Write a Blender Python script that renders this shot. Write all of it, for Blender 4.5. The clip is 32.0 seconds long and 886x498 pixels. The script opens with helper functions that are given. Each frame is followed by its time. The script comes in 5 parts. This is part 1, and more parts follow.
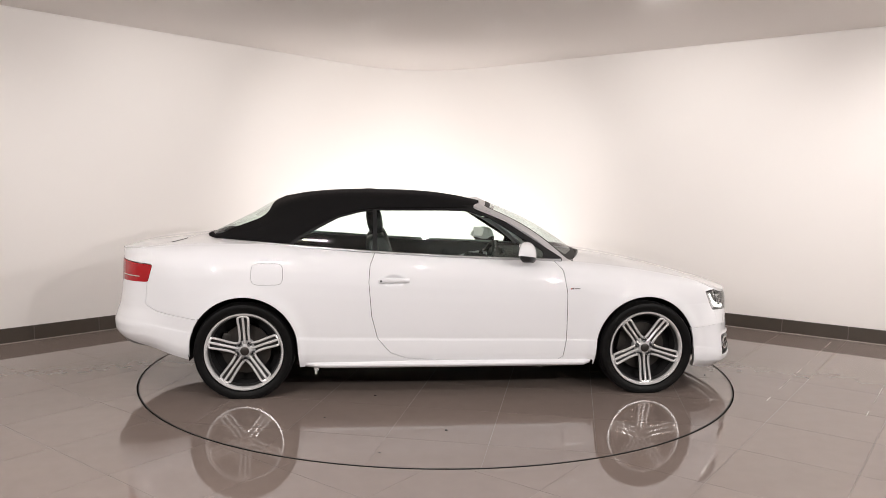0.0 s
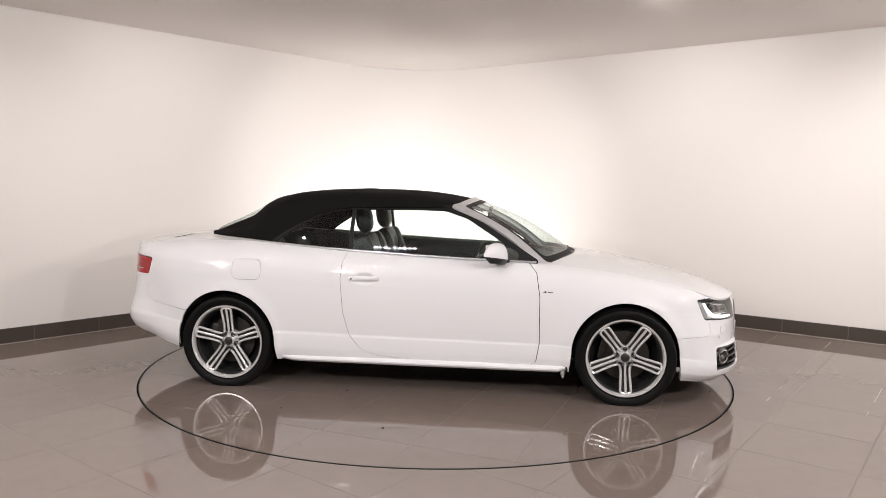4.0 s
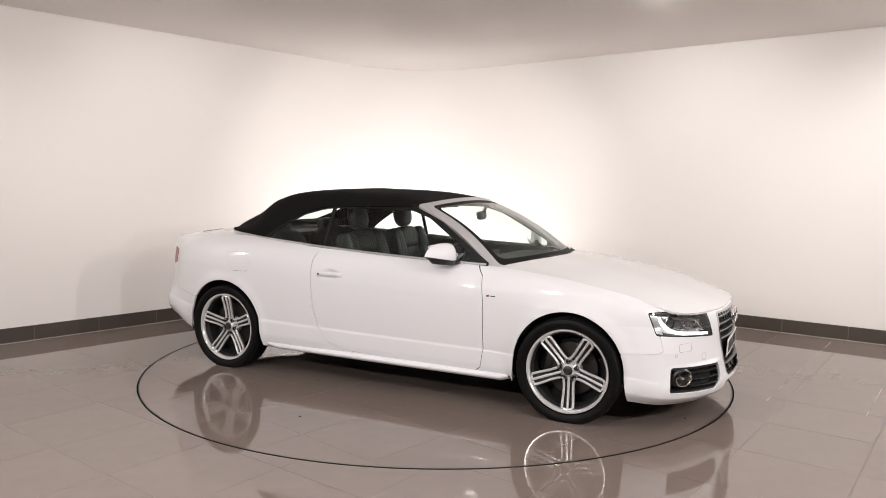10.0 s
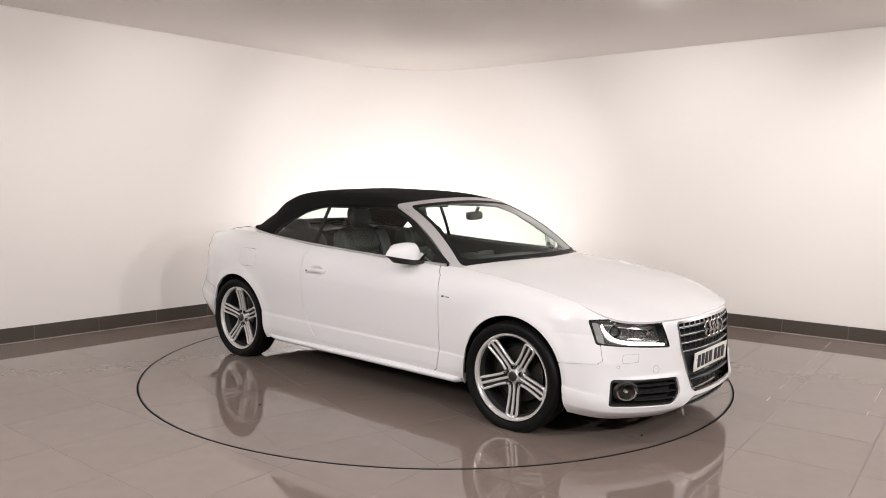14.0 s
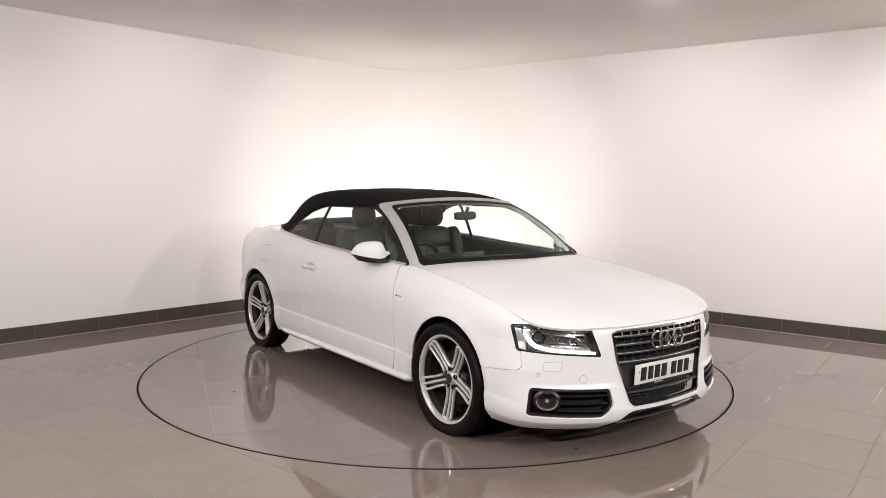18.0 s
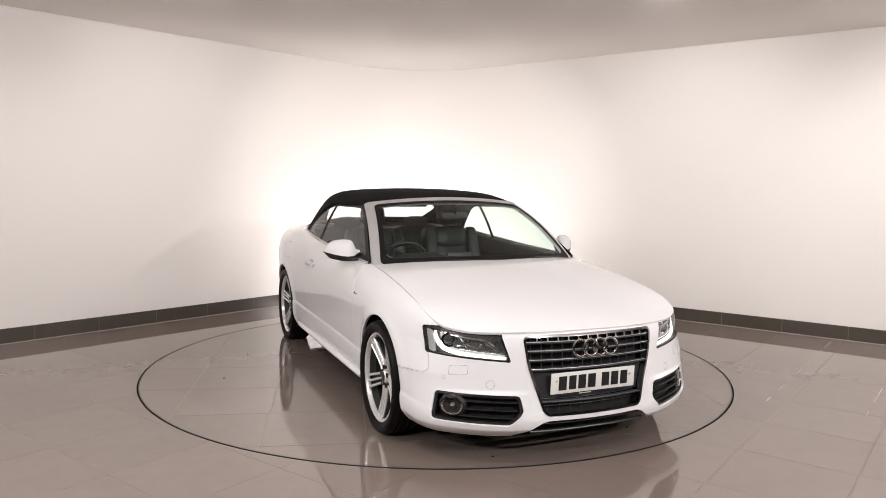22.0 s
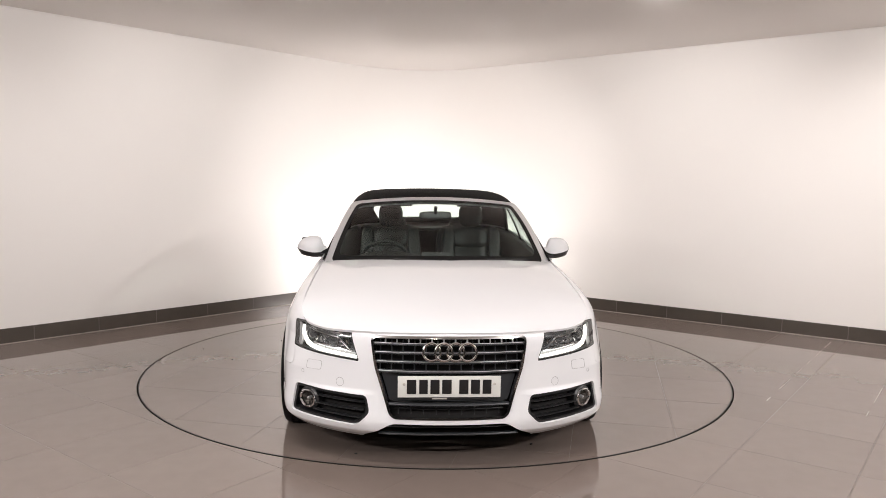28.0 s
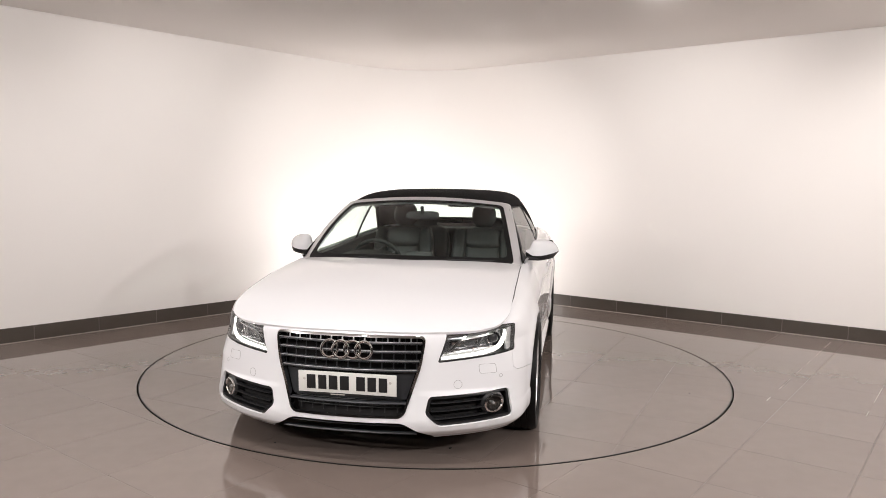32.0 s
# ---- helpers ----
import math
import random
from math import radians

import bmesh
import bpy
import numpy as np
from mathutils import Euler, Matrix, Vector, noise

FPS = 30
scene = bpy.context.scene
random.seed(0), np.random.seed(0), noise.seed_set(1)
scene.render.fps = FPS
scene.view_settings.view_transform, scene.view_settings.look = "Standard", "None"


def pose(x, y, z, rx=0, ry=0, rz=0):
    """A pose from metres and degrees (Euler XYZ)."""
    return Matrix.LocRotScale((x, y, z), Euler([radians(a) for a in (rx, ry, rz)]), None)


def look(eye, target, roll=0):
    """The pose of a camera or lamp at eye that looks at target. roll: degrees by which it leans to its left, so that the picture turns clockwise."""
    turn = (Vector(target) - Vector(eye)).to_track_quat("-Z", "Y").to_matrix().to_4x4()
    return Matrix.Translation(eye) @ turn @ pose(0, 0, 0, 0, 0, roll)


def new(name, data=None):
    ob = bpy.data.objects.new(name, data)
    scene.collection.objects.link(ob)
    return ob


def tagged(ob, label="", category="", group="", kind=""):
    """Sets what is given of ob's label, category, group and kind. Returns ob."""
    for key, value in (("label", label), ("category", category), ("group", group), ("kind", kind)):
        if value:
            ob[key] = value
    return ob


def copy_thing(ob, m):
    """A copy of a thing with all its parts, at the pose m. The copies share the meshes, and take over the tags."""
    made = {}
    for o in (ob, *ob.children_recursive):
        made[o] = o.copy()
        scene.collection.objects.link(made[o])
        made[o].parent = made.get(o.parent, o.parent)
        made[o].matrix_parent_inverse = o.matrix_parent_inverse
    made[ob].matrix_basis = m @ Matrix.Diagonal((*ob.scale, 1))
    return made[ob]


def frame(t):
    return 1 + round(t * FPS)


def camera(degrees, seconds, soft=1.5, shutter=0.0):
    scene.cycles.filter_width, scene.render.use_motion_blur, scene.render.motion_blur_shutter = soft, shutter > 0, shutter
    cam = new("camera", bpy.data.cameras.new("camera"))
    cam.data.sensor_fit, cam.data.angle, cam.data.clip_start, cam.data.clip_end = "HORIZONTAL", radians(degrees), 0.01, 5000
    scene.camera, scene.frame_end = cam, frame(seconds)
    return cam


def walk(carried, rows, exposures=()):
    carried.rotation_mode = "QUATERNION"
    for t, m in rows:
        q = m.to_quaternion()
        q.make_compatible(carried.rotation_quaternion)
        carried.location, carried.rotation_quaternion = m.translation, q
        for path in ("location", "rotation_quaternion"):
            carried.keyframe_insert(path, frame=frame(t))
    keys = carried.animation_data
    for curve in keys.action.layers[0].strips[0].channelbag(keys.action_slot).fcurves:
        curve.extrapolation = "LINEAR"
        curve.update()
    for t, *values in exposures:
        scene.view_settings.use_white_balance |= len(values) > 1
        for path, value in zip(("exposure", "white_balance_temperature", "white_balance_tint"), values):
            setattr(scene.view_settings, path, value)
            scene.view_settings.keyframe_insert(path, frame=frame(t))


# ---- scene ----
cam = camera(62.4, 32.0, soft=0.65)
EYE = Vector((-0.115, -5.836, 1.4424))
PAN, TILT = radians(1.539), radians(-5.098)
AIM = EYE + Vector((math.sin(PAN) * math.cos(TILT), math.cos(PAN) * math.cos(TILT), math.sin(TILT)))
walk(cam, [(0.0, look(EYE, AIM, 0.667)), (32.0, look(EYE, AIM, 0.667))])

# ---- light: ceiling lamps above and behind the camera, unseen fill on walls and corner ----
world = bpy.data.worlds.new("world")
scene.world = world
world.use_nodes = True
world.node_tree.nodes["Background"].inputs[0].default_value = (1.0, 0.93, 0.86, 1)
world.node_tree.nodes["Background"].inputs[1].default_value = 0.02
scene.view_settings.exposure = 0.0


def lamp(name, kind, eye, target, power, color, **more):
    data = bpy.data.lights.new(name, kind)
    data.energy, data.color = power, color
    for key, value in more.items():
        if key == "size":
            data.shape = "RECTANGLE"
            data.size, data.size_y = value
        elif key == "spot":
            data.spot_size, data.spot_blend = radians(value[0]), value[1]
        elif key == "radius":
            data.shadow_soft_size = value
    ob = new(name, data)
    ob.matrix_world = look(eye, target)
    return ob


WARM = (1.0, 0.952, 0.935)
# two unseen low lamps added behind the car for the corner's glow
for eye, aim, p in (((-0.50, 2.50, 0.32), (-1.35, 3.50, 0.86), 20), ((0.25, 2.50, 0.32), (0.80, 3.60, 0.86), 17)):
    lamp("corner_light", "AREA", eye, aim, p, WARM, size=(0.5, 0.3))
for sx in (-1, 1):
    lamp("flood_lamp", "AREA", (sx * 2.6, -5.6, 2.72), (-sx * 1.0, 2.0, 1.35), 67 + sx * 8, WARM, size=(0.14, 0.14))
    lamp("flood_lamp", "AREA", (sx * 4.6, -4.8, 2.72), (-sx * 1.5, 2.0, 1.35), 66 + sx * 12, WARM, size=(0.14, 0.14))
# unseen spots added to brighten the side walls
for eye, aim, p in (((-1.5, -0.35, 2.86), (-2.7, 1.75, 1.35), 76), ((1.5, -0.35, 2.86), (2.7, 1.9, 1.35), 122), ((-3.5, -1.2, 2.86), (-4.3, 0.2, 1.4), 44), ((3.6, -1.0, 2.86), (4.5, 0.6, 1.4), 74)):
    lamp("wall_washer", "SPOT", eye, aim, p, WARM, spot=(88, 1.0), radius=0.03)
# two more added spots that lift the corner above the car
for sx, p in ((-1, 94), (1, 108)):
    lamp("wall_washer", "SPOT", (sx * 0.55, 0.75, 2.86), (sx * 0.85 - 0.25, 3.6, 1.15), p, WARM, spot=(84, 1.0), radius=0.08)
for lx, ly, p in ((-1.2, -3.1, 30), (-5.4, -1.4, 26), (5.2, -0.9, 70)):
    lamp("ceiling_lamp", "AREA", (lx, ly, 2.88), (lx, ly, 0), p, WARM, size=(0.5, 0.06))
# small downlights in front of the turntable
for lx, ly in ((-2.4, -2.6), (0.3, -2.6), (2.6, -2.6), (-1.6, -4.3), (1.6, -4.3), (0.0, -5.0)):
    lamp("downlight", "SPOT", (lx, ly, 2.87), (lx, ly, 0), 26, WARM, spot=(130, 0.8), radius=0.045)


# ---- materials ----
def material(name, color, rough=0.5, metal=0.0, coat=0.0, grain=0.0, scale=30.0, bump=0.0, bump_scale=200.0, rough_vary=0.0, spec=0.5, stain=0.0, stain_scale=2.0, random_tone=0.0):
    """A surface with two scales of colour change (grain, stains), uneven gloss and fine relief."""
    m = bpy.data.materials.new(name)
    m.use_nodes = True
    nt = m.node_tree
    b = nt.nodes["Principled BSDF"]
    b.inputs["Roughness"].default_value, b.inputs["Metallic"].default_value = rough, metal
    b.inputs["Specular IOR Level"].default_value = spec
    b.inputs["Coat Weight"].default_value, b.inputs["Coat Roughness"].default_value = coat, 0.03
    co = nt.nodes.new("ShaderNodeTexCoord")
    rgb = nt.nodes.new("ShaderNodeRGB")
    rgb.outputs[0].default_value = (*color, 1)
    last = rgb.outputs[0]

    def mixed(last, factor, amount, dark):
        mul = nt.nodes.new("ShaderNodeMath")
        mul.operation = "MULTIPLY"
        mul.inputs[1].default_value = amount
        nt.links.new(factor, mul.inputs[0])
        mix = nt.nodes.new("ShaderNodeMix")
        mix.data_type = "RGBA"
        nt.links.new(mul.outputs[0], mix.inputs["Factor"])
        nt.links.new(last, mix.inputs["A"])
        mix.inputs["B"].default_value = (*[c * dark for c in color], 1)
        return mix.outputs["Result"]

    def noise_of(s, detail=4.0):
        n = nt.nodes.new("ShaderNodeTexNoise")
        n.inputs["Scale"].default_value, n.inputs["Detail"].default_value = s, detail
        nt.links.new(co.outputs["Object"], n.inputs["Vector"])
        return n.outputs["Fac"]

    if grain:
        last = mixed(last, noise_of(scale), grain, 0.4)
    if stain:
        last = mixed(last, noise_of(stain_scale, 6.0), stain, 0.55)
    if random_tone:
        info = nt.nodes.new("ShaderNodeObjectInfo")
        last = mixed(last, info.outputs["Random"], random_tone, 0.5)
    nt.links.new(last, b.inputs["Base Color"])
    if rough_vary:
        rng = nt.nodes.new("ShaderNodeMapRange")
        nt.links.new(noise_of(stain_scale * 3, 5.0), rng.inputs["Value"])
        rng.inputs["To Min"].default_value, rng.inputs["To Max"].default_value = max(rough - rough_vary, 0.0), rough + rough_vary
        nt.links.new(rng.outputs["Result"], b.inputs["Roughness"])
    if bump:
        bp = nt.nodes.new("ShaderNodeBump")
        bp.inputs["Strength"].default_value, bp.inputs["Distance"].default_value = bump, 0.002
        nt.links.new(noise_of(bump_scale, 6.0), bp.inputs["Height"])
        nt.links.new(bp.outputs["Normal"], b.inputs["Normal"])
    return m


def glowing(name, color, strength):
    m = material(name, color, 0.2)
    b = m.node_tree.nodes["Principled BSDF"]
    b.inputs["Emission Color"].default_value, b.inputs["Emission Strength"].default_value = (*color, 1), strength
    return m


def glass(name, tint, rough=0.0, reflect=1.0):
    """A thin pane: tinted, clear to light, with the gloss of glass."""
    m = bpy.data.materials.new(name)
    m.use_nodes = True
    nt = m.node_tree
    nt.nodes.remove(nt.nodes["Principled BSDF"])
    out = nt.nodes["Material Output"]
    clear = nt.nodes.new("ShaderNodeBsdfTransparent")
    clear.inputs[0].default_value = (*tint, 1)
    gloss = nt.nodes.new("ShaderNodeBsdfGlossy")
    gloss.inputs["Roughness"].default_value = rough
    facing = nt.nodes.new("ShaderNodeLayerWeight")
    facing.inputs["Blend"].default_value = 0.5
    steep = nt.nodes.new("ShaderNodeMath")
    steep.operation = "POWER"
    steep.inputs[1].default_value = 5.0
    nt.links.new(facing.outputs["Facing"], steep.inputs[0])
    mul = nt.nodes.new("ShaderNodeMath")
    mul.operation = "MULTIPLY_ADD"
    mul.inputs[1].default_value, mul.inputs[2].default_value = 0.92 * reflect, 0.075 * reflect
    nt.links.new(steep.outputs[0], mul.inputs[0])
    mix = nt.nodes.new("ShaderNodeMixShader")
    nt.links.new(mul.outputs[0], mix.inputs[0])
    nt.links.new(clear.outputs[0], mix.inputs[1])
    nt.links.new(gloss.outputs[0], mix.inputs[2])
    nt.links.new(mix.outputs[0], out.inputs[0])
    return m


WHITE_WALL = material("white_wall_paint", (0.83, 0.80, 0.77), 0.75, bump=0.12, bump_scale=60, stain=0.05, stain_scale=1.2)
# near-black, to put dark reflections into chrome and floor
FAR_WALL = material("unseen_wall_black", (0.06, 0.057, 0.055), 0.8, bump=0.1, bump_scale=50, stain=0.1)
CEILING = material("ceiling_paint", (0.79, 0.75, 0.72), 0.8, bump=0.1, bump_scale=50, stain=0.05)
TILE = material("polished_taupe_tile", (0.222, 0.177, 0.155), 0.038, grain=0.25, scale=9, stain=0.28, stain_scale=1.3, random_tone=0.10, spec=0.75)
SKIRT = material("skirting_tile", (0.085, 0.07, 0.058), 0.3, grain=0.3, scale=8, stain=0.2, random_tone=0.15, bump=0.1)
SEAM = material("panel_seam", (0.30, 0.29, 0.29), 0.6, grain=0.1, scale=50)
GROUT = material("grout", (0.20, 0.165, 0.145), 0.7, grain=0.5, scale=40, bump=0.3)
PALE_GROUT = material("pale_grout", (0.42, 0.38, 0.34), 0.8, grain=0.4, scale=40)
RIM_STEEL = material("turntable_edge", (0.03, 0.027, 0.025), 0.5, metal=0.3, grain=0.4, scale=60)
PAINT = material("white_car_paint", (0.80, 0.80, 0.815), 0.45, coat=1.0, spec=0.05, grain=0.015, scale=900, stain=0.015)
FABRIC = material("black_roof_fabric", (0.0085, 0.0078, 0.0082), 0.95, grain=0.5, scale=900, bump=0.5, bump_scale=900, spec=0.15, stain=0.2, stain_scale=3)
BLACK = material("black_plastic", (0.012, 0.012, 0.013), 0.38, grain=0.3, scale=200, bump=0.1, bump_scale=500)
RUBBER = material("tyre_rubber", (0.0050, 0.0048, 0.0048), 0.5, spec=0.15, grain=0.4, scale=60, bump=0.25, bump_scale=300, stain=0.3, stain_scale=6)
SEAL = material("rubber_seal", (0.007, 0.007, 0.007), 0.55, spec=0.25, grain=0.3, scale=100)
LINER = material("wheel_liner", (0.012, 0.011, 0.011), 0.9, grain=0.4, scale=50, bump=0.4)
ALLOY = material("silver_alloy", (0.79, 0.785, 0.78), 0.24, metal=0.45, grain=0.06, scale=300, rough_vary=0.05)
ALU = material("anodised_aluminium", (0.56, 0.56, 0.57), 0.34, metal=0.85, grain=0.05, scale=400, bump=0.05, bump_scale=800)
FRAME_SILVER = material("satin_silver_frame", (0.70, 0.70, 0.715), 0.36, metal=0.55, grain=0.05, scale=400, bump=0.05, bump_scale=800)
CHROME = material("chrome", (0.85, 0.85, 0.86), 0.06, metal=1.0, grain=0.04, scale=60, rough_vary=0.03)
DARK_CHROME = material("dark_chrome", (0.62, 0.62, 0.63), 0.08, metal=1.0, grain=0.04, scale=60, rough_vary=0.03)
# darkened alloy: the shade of spoke grooves and barrel put into colour
ALLOY_SHADE = material("shaded_alloy", (0.07, 0.069, 0.068), 0.4, metal=0.5, grain=0.1, scale=200)
GUNMETAL = material("grey_grille_paint", (0.04, 0.042, 0.046), 0.34, metal=0.3, grain=0.1, scale=200)
VALANCE_GREY = material("grey_bumper_plastic", (0.16, 0.16, 0.165), 0.45, grain=0.15, scale=200, bump=0.1, bump_scale=500)
DISC_IRON = material("brake_iron", (0.085, 0.078, 0.072), 0.45, metal=0.9, grain=0.3, scale=70, rough_vary=0.1)
LEATHER = material("black_leather", (0.013, 0.0155, 0.0148), 0.45, grain=0.25, scale=40, stain=0.1)
TRIM = material("dash_plastic", (0.018, 0.018, 0.018), 0.55, grain=0.3, scale=300, bump=0.4, bump_scale=500)
CLOTH_GREY = material("grey_headliner", (0.06, 0.06, 0.058), 0.9, grain=0.3, scale=500)
PLATE = material("white_plate", (0.78, 0.78, 0.74), 0.35, grain=0.05, scale=300, stain=0.05)
INK = material("plate_ink", (0.012, 0.012, 0.013), 0.4, grain=0.2, scale=100)
RED = material("red_lamp_plastic", (0.42, 0.003, 0.008), 0.10, coat=0.0, spec=0.3, grain=0.35, scale=120, stain=0.2, stain_scale=20)
RED_PAINT = material("red_enamel", (0.5, 0.02, 0.02), 0.25)
PALE = material("pale_plastic", (0.55, 0.52, 0.48), 0.5, grain=0.2, scale=80)
LAMP_DARK = material("lamp_housing", (0.74, 0.74, 0.74), 0.25, metal=0.5, grain=0.2, scale=80)
HOUSING = material("grey_lamp_housing", (0.42, 0.42, 0.425), 0.16, metal=0.75, grain=0.2, scale=60)
LENS_DARK = material("dark_lens_glass", (0.05, 0.05, 0.055), 0.05, coat=1.0)
REFLECTOR = material("lamp_reflector", (0.72, 0.72, 0.74), 0.12, metal=1.0, grain=0.05, scale=60)
LED = glowing("led_strip", (1.0, 0.97, 0.90), 2.0)
SCREEN_GLASS = glass("windscreen_glass", (0.90, 0.985, 0.95), reflect=0.8)
SIDE_GLASS = glass("side_glass", (0.905, 0.985, 0.95), reflect=0.75)
LENS = glass("lamp_cover", (0.95, 0.96, 0.96))
MIRROR = material("mirror_silver", (0.85, 0.87, 0.86), 0.02, metal=1.0)


# ---- mesh helpers ----
def link(name, verts, faces, mat, parent=None, label="", smooth=True, normals=None):
    me = bpy.data.meshes.new(name)
    me.from_pydata([tuple(v) for v in verts], [], [tuple(f) for f in faces])
    me.materials.append(mat)
    if smooth:
        me.polygons.foreach_set("use_smooth", [True] * len(me.polygons))
    me.update()
    if normals is not None:
        me.normals_split_custom_set_from_vertices([tuple(n) for n in normals])
    ob = new(name, me)
    if parent is not None:
        ob.parent = parent
    if label:
        tagged(ob, label)
    return ob


def part(name, bm, mat, parent=None, label="", smooth=True, sharp=35):
    """Links a bmesh as one mesh object under a thing or a part."""
    me = bpy.data.meshes.new(name)
    bmesh.ops.recalc_face_normals(bm, faces=bm.faces)
    if smooth:
        for f in bm.faces:
            f.smooth = True
        for e in bm.edges:
            if len(e.link_faces) == 2 and e.calc_face_angle(0) > radians(sharp):
                e.smooth = False
    bm.to_mesh(me)
    bm.free()
    me.materials.append(mat)
    ob = new(name, me)
    if parent is not None:
        ob.parent = parent
    if label:
        tagged(ob, label)
    return ob


def box(size, m=None, bevel=0.0, seg=2, bm=None):
    """A bevelled box of that size about the origin, moved by m."""
    bm = bm or bmesh.new()
    made = bmesh.ops.create_cube(bm, size=1.0, matrix=(m or Matrix()) @ Matrix.Diagonal((*size, 1)))
    if bevel:
        edges = list({e for v in made["verts"] for e in v.link_edges})
        bmesh.ops.bevel(bm, geom=edges, offset=bevel, segments=seg, affect="EDGES", profile=0.6)
    return bm


def lathe(profile, seg=48, bm=None, m=None):
    """Turns (radius, height) pairs about z; a closed ring of faces where first and last points agree."""
    bm = bm or bmesh.new()
    m = m or Matrix()
    rings = []
    for r, h in profile:
        if r < 1e-6:
            rings.append([bm.verts.new(m @ Vector((0, 0, h)))])
        else:
            rings.append([bm.verts.new(m @ Vector((r * math.cos(2 * math.pi * k / seg), r * math.sin(2 * math.pi * k / seg), h))) for k in range(seg)])
    for a, b in zip(rings, rings[1:]):
        for k in range(seg):
            j = (k + 1) % seg
            if len(a) == 1 and len(b) > 1:
                bm.faces.new((a[0], b[k], b[j]))
            elif len(b) == 1 and len(a) > 1:
                bm.faces.new((a[k], b[0], a[j]))
            elif len(a) > 1:
                bm.faces.new((a[k], b[k], b[j], a[j]))
    return bm


def tube(points, radius, seg=10, closed=False, bm=None, flat=1.0, up=(0, 0, 1)):
    """A round or flattened bar along a line of points."""
    bm = bm or bmesh.new()
    pts = [Vector(p) for p in points]
    rings = []
    for i, p in enumerate(pts):
        a = pts[(i - 1) % len(pts)] if closed or i else pts[0]
        b = pts[(i + 1) % len(pts)] if closed or i < len(pts) - 1 else pts[-1]
        d = (b - a).normalized()
        s = d.cross(Vector(up))
        s = s.normalized() if s.length > 1e-4 else Vector((1, 0, 0))
        n = s.cross(d)
        rings.append([bm.verts.new(p + radius * (math.cos(2 * math.pi * k / seg) * s + flat * math.sin(2 * math.pi * k / seg) * n)) for k in range(seg)])
    pairs = list(zip(rings, rings[1:])) + ([(rings[-1], rings[0])] if closed else [])
    for a, b in pairs:
        for k in range(seg):
            bm.faces.new((a[k], a[(k + 1) % seg], b[(k + 1) % seg], b[k]))
    if not closed:
        bm.faces.new(rings[0][::-1])
        bm.faces.new(rings[-1])
    return bm


def prism(outline, thick, m=None, bevel=0.0, bm=None):
    """A flat shape in xy, extruded by thick along z."""
    bm = bm or bmesh.new()
    m = m or Matrix()
    n0 = len(bm.verts)
    lo = [bm.verts.new(m @ Vector((x, y, 0))) for x, y in outline]
    hi = [bm.verts.new(m @ Vector((x, y, thick))) for x, y in outline]
    bm.faces.new(lo[::-1])
    top = bm.faces.new(hi)
    for k in range(len(lo)):
        j = (k + 1) % len(lo)
        bm.faces.new((lo[k], lo[j], hi[j], hi[k]))
    if bevel:
        bmesh.ops.bevel(bm, geom=list(top.edges), offset=bevel, segments=2, affect="EDGES", profile=0.6)
    return bm


def ramp(*pairs):
    """A smooth curve through (x, value) pairs, without overshoot; flat beyond the ends."""
    xs, ys = np.array([p[0] for p in pairs], float), np.array([p[1] for p in pairs], float)
    h, d = np.diff(xs), np.diff(ys) / np.diff(xs)
    m = np.zeros(len(xs))
    for i in range(1, len(xs) - 1):
        if d[i - 1] * d[i] > 0:
            w1, w2 = 2 * h[i] + h[i - 1], h[i] + 2 * h[i - 1]
            m[i] = (w1 + w2) / (w1 / d[i - 1] + w2 / d[i])
    m[0], m[-1] = d[0], d[-1]

    def at(x):
        x = np.clip(np.asarray(x, float), xs[0], xs[-1])
        i = np.clip(np.searchsorted(xs, x) - 1, 0, len(h) - 1)
        t = (x - xs[i]) / h[i]
        return (2 * t ** 3 - 3 * t ** 2 + 1) * ys[i] + (t ** 3 - 2 * t ** 2 + t) * h[i] * m[i] + (3 * t ** 2 - 2 * t ** 3) * ys[i + 1] + (t ** 3 - t ** 2) * h[i] * m[i + 1]

    return at


def rounded(points, r, n=5):
    """A polygon with its corners rounded."""
    pts = [np.array(p, float) for p in points]
    out = []
    for i, p in enumerate(pts):
        a, b = pts[i - 1] - p, pts[(i + 1) % len(pts)] - p
        k = min(r, 0.45 * np.hypot(*a), 0.45 * np.hypot(*b))
        a, b = p + a / np.hypot(*a) * k, p + b / np.hypot(*b) * k
        out += [(1 - t) ** 2 * a + 2 * t * (1 - t) * p + t * t * b for t in np.linspace(0, 1, n)]
    return out


def inside(poly, q):
    """Signed distance of the points q (N, 2) to a polygon, positive inside."""
    poly = np.array(poly, float)
    best, odd = np.full(len(q), 1e9), np.zeros(len(q), bool)
    for a, b in zip(poly, np.roll(poly, -1, 0)):
        e, w = b - a, q - a
        t = np.clip((w @ e) / max(e @ e, 1e-12), 0, 1)
        best = np.minimum(best, np.hypot(*(w - t[:, None] * e).T))
        cross = (a[1] > q[:, 1]) != (b[1] > q[:, 1])
        with np.errstate(divide="ignore", invalid="ignore"):
            odd ^= cross & (q[:, 0] < (b[0] - a[0]) * (q[:, 1] - a[1]) / (b[1] - a[1]) + a[0])
    return np.where(odd, best, -best)


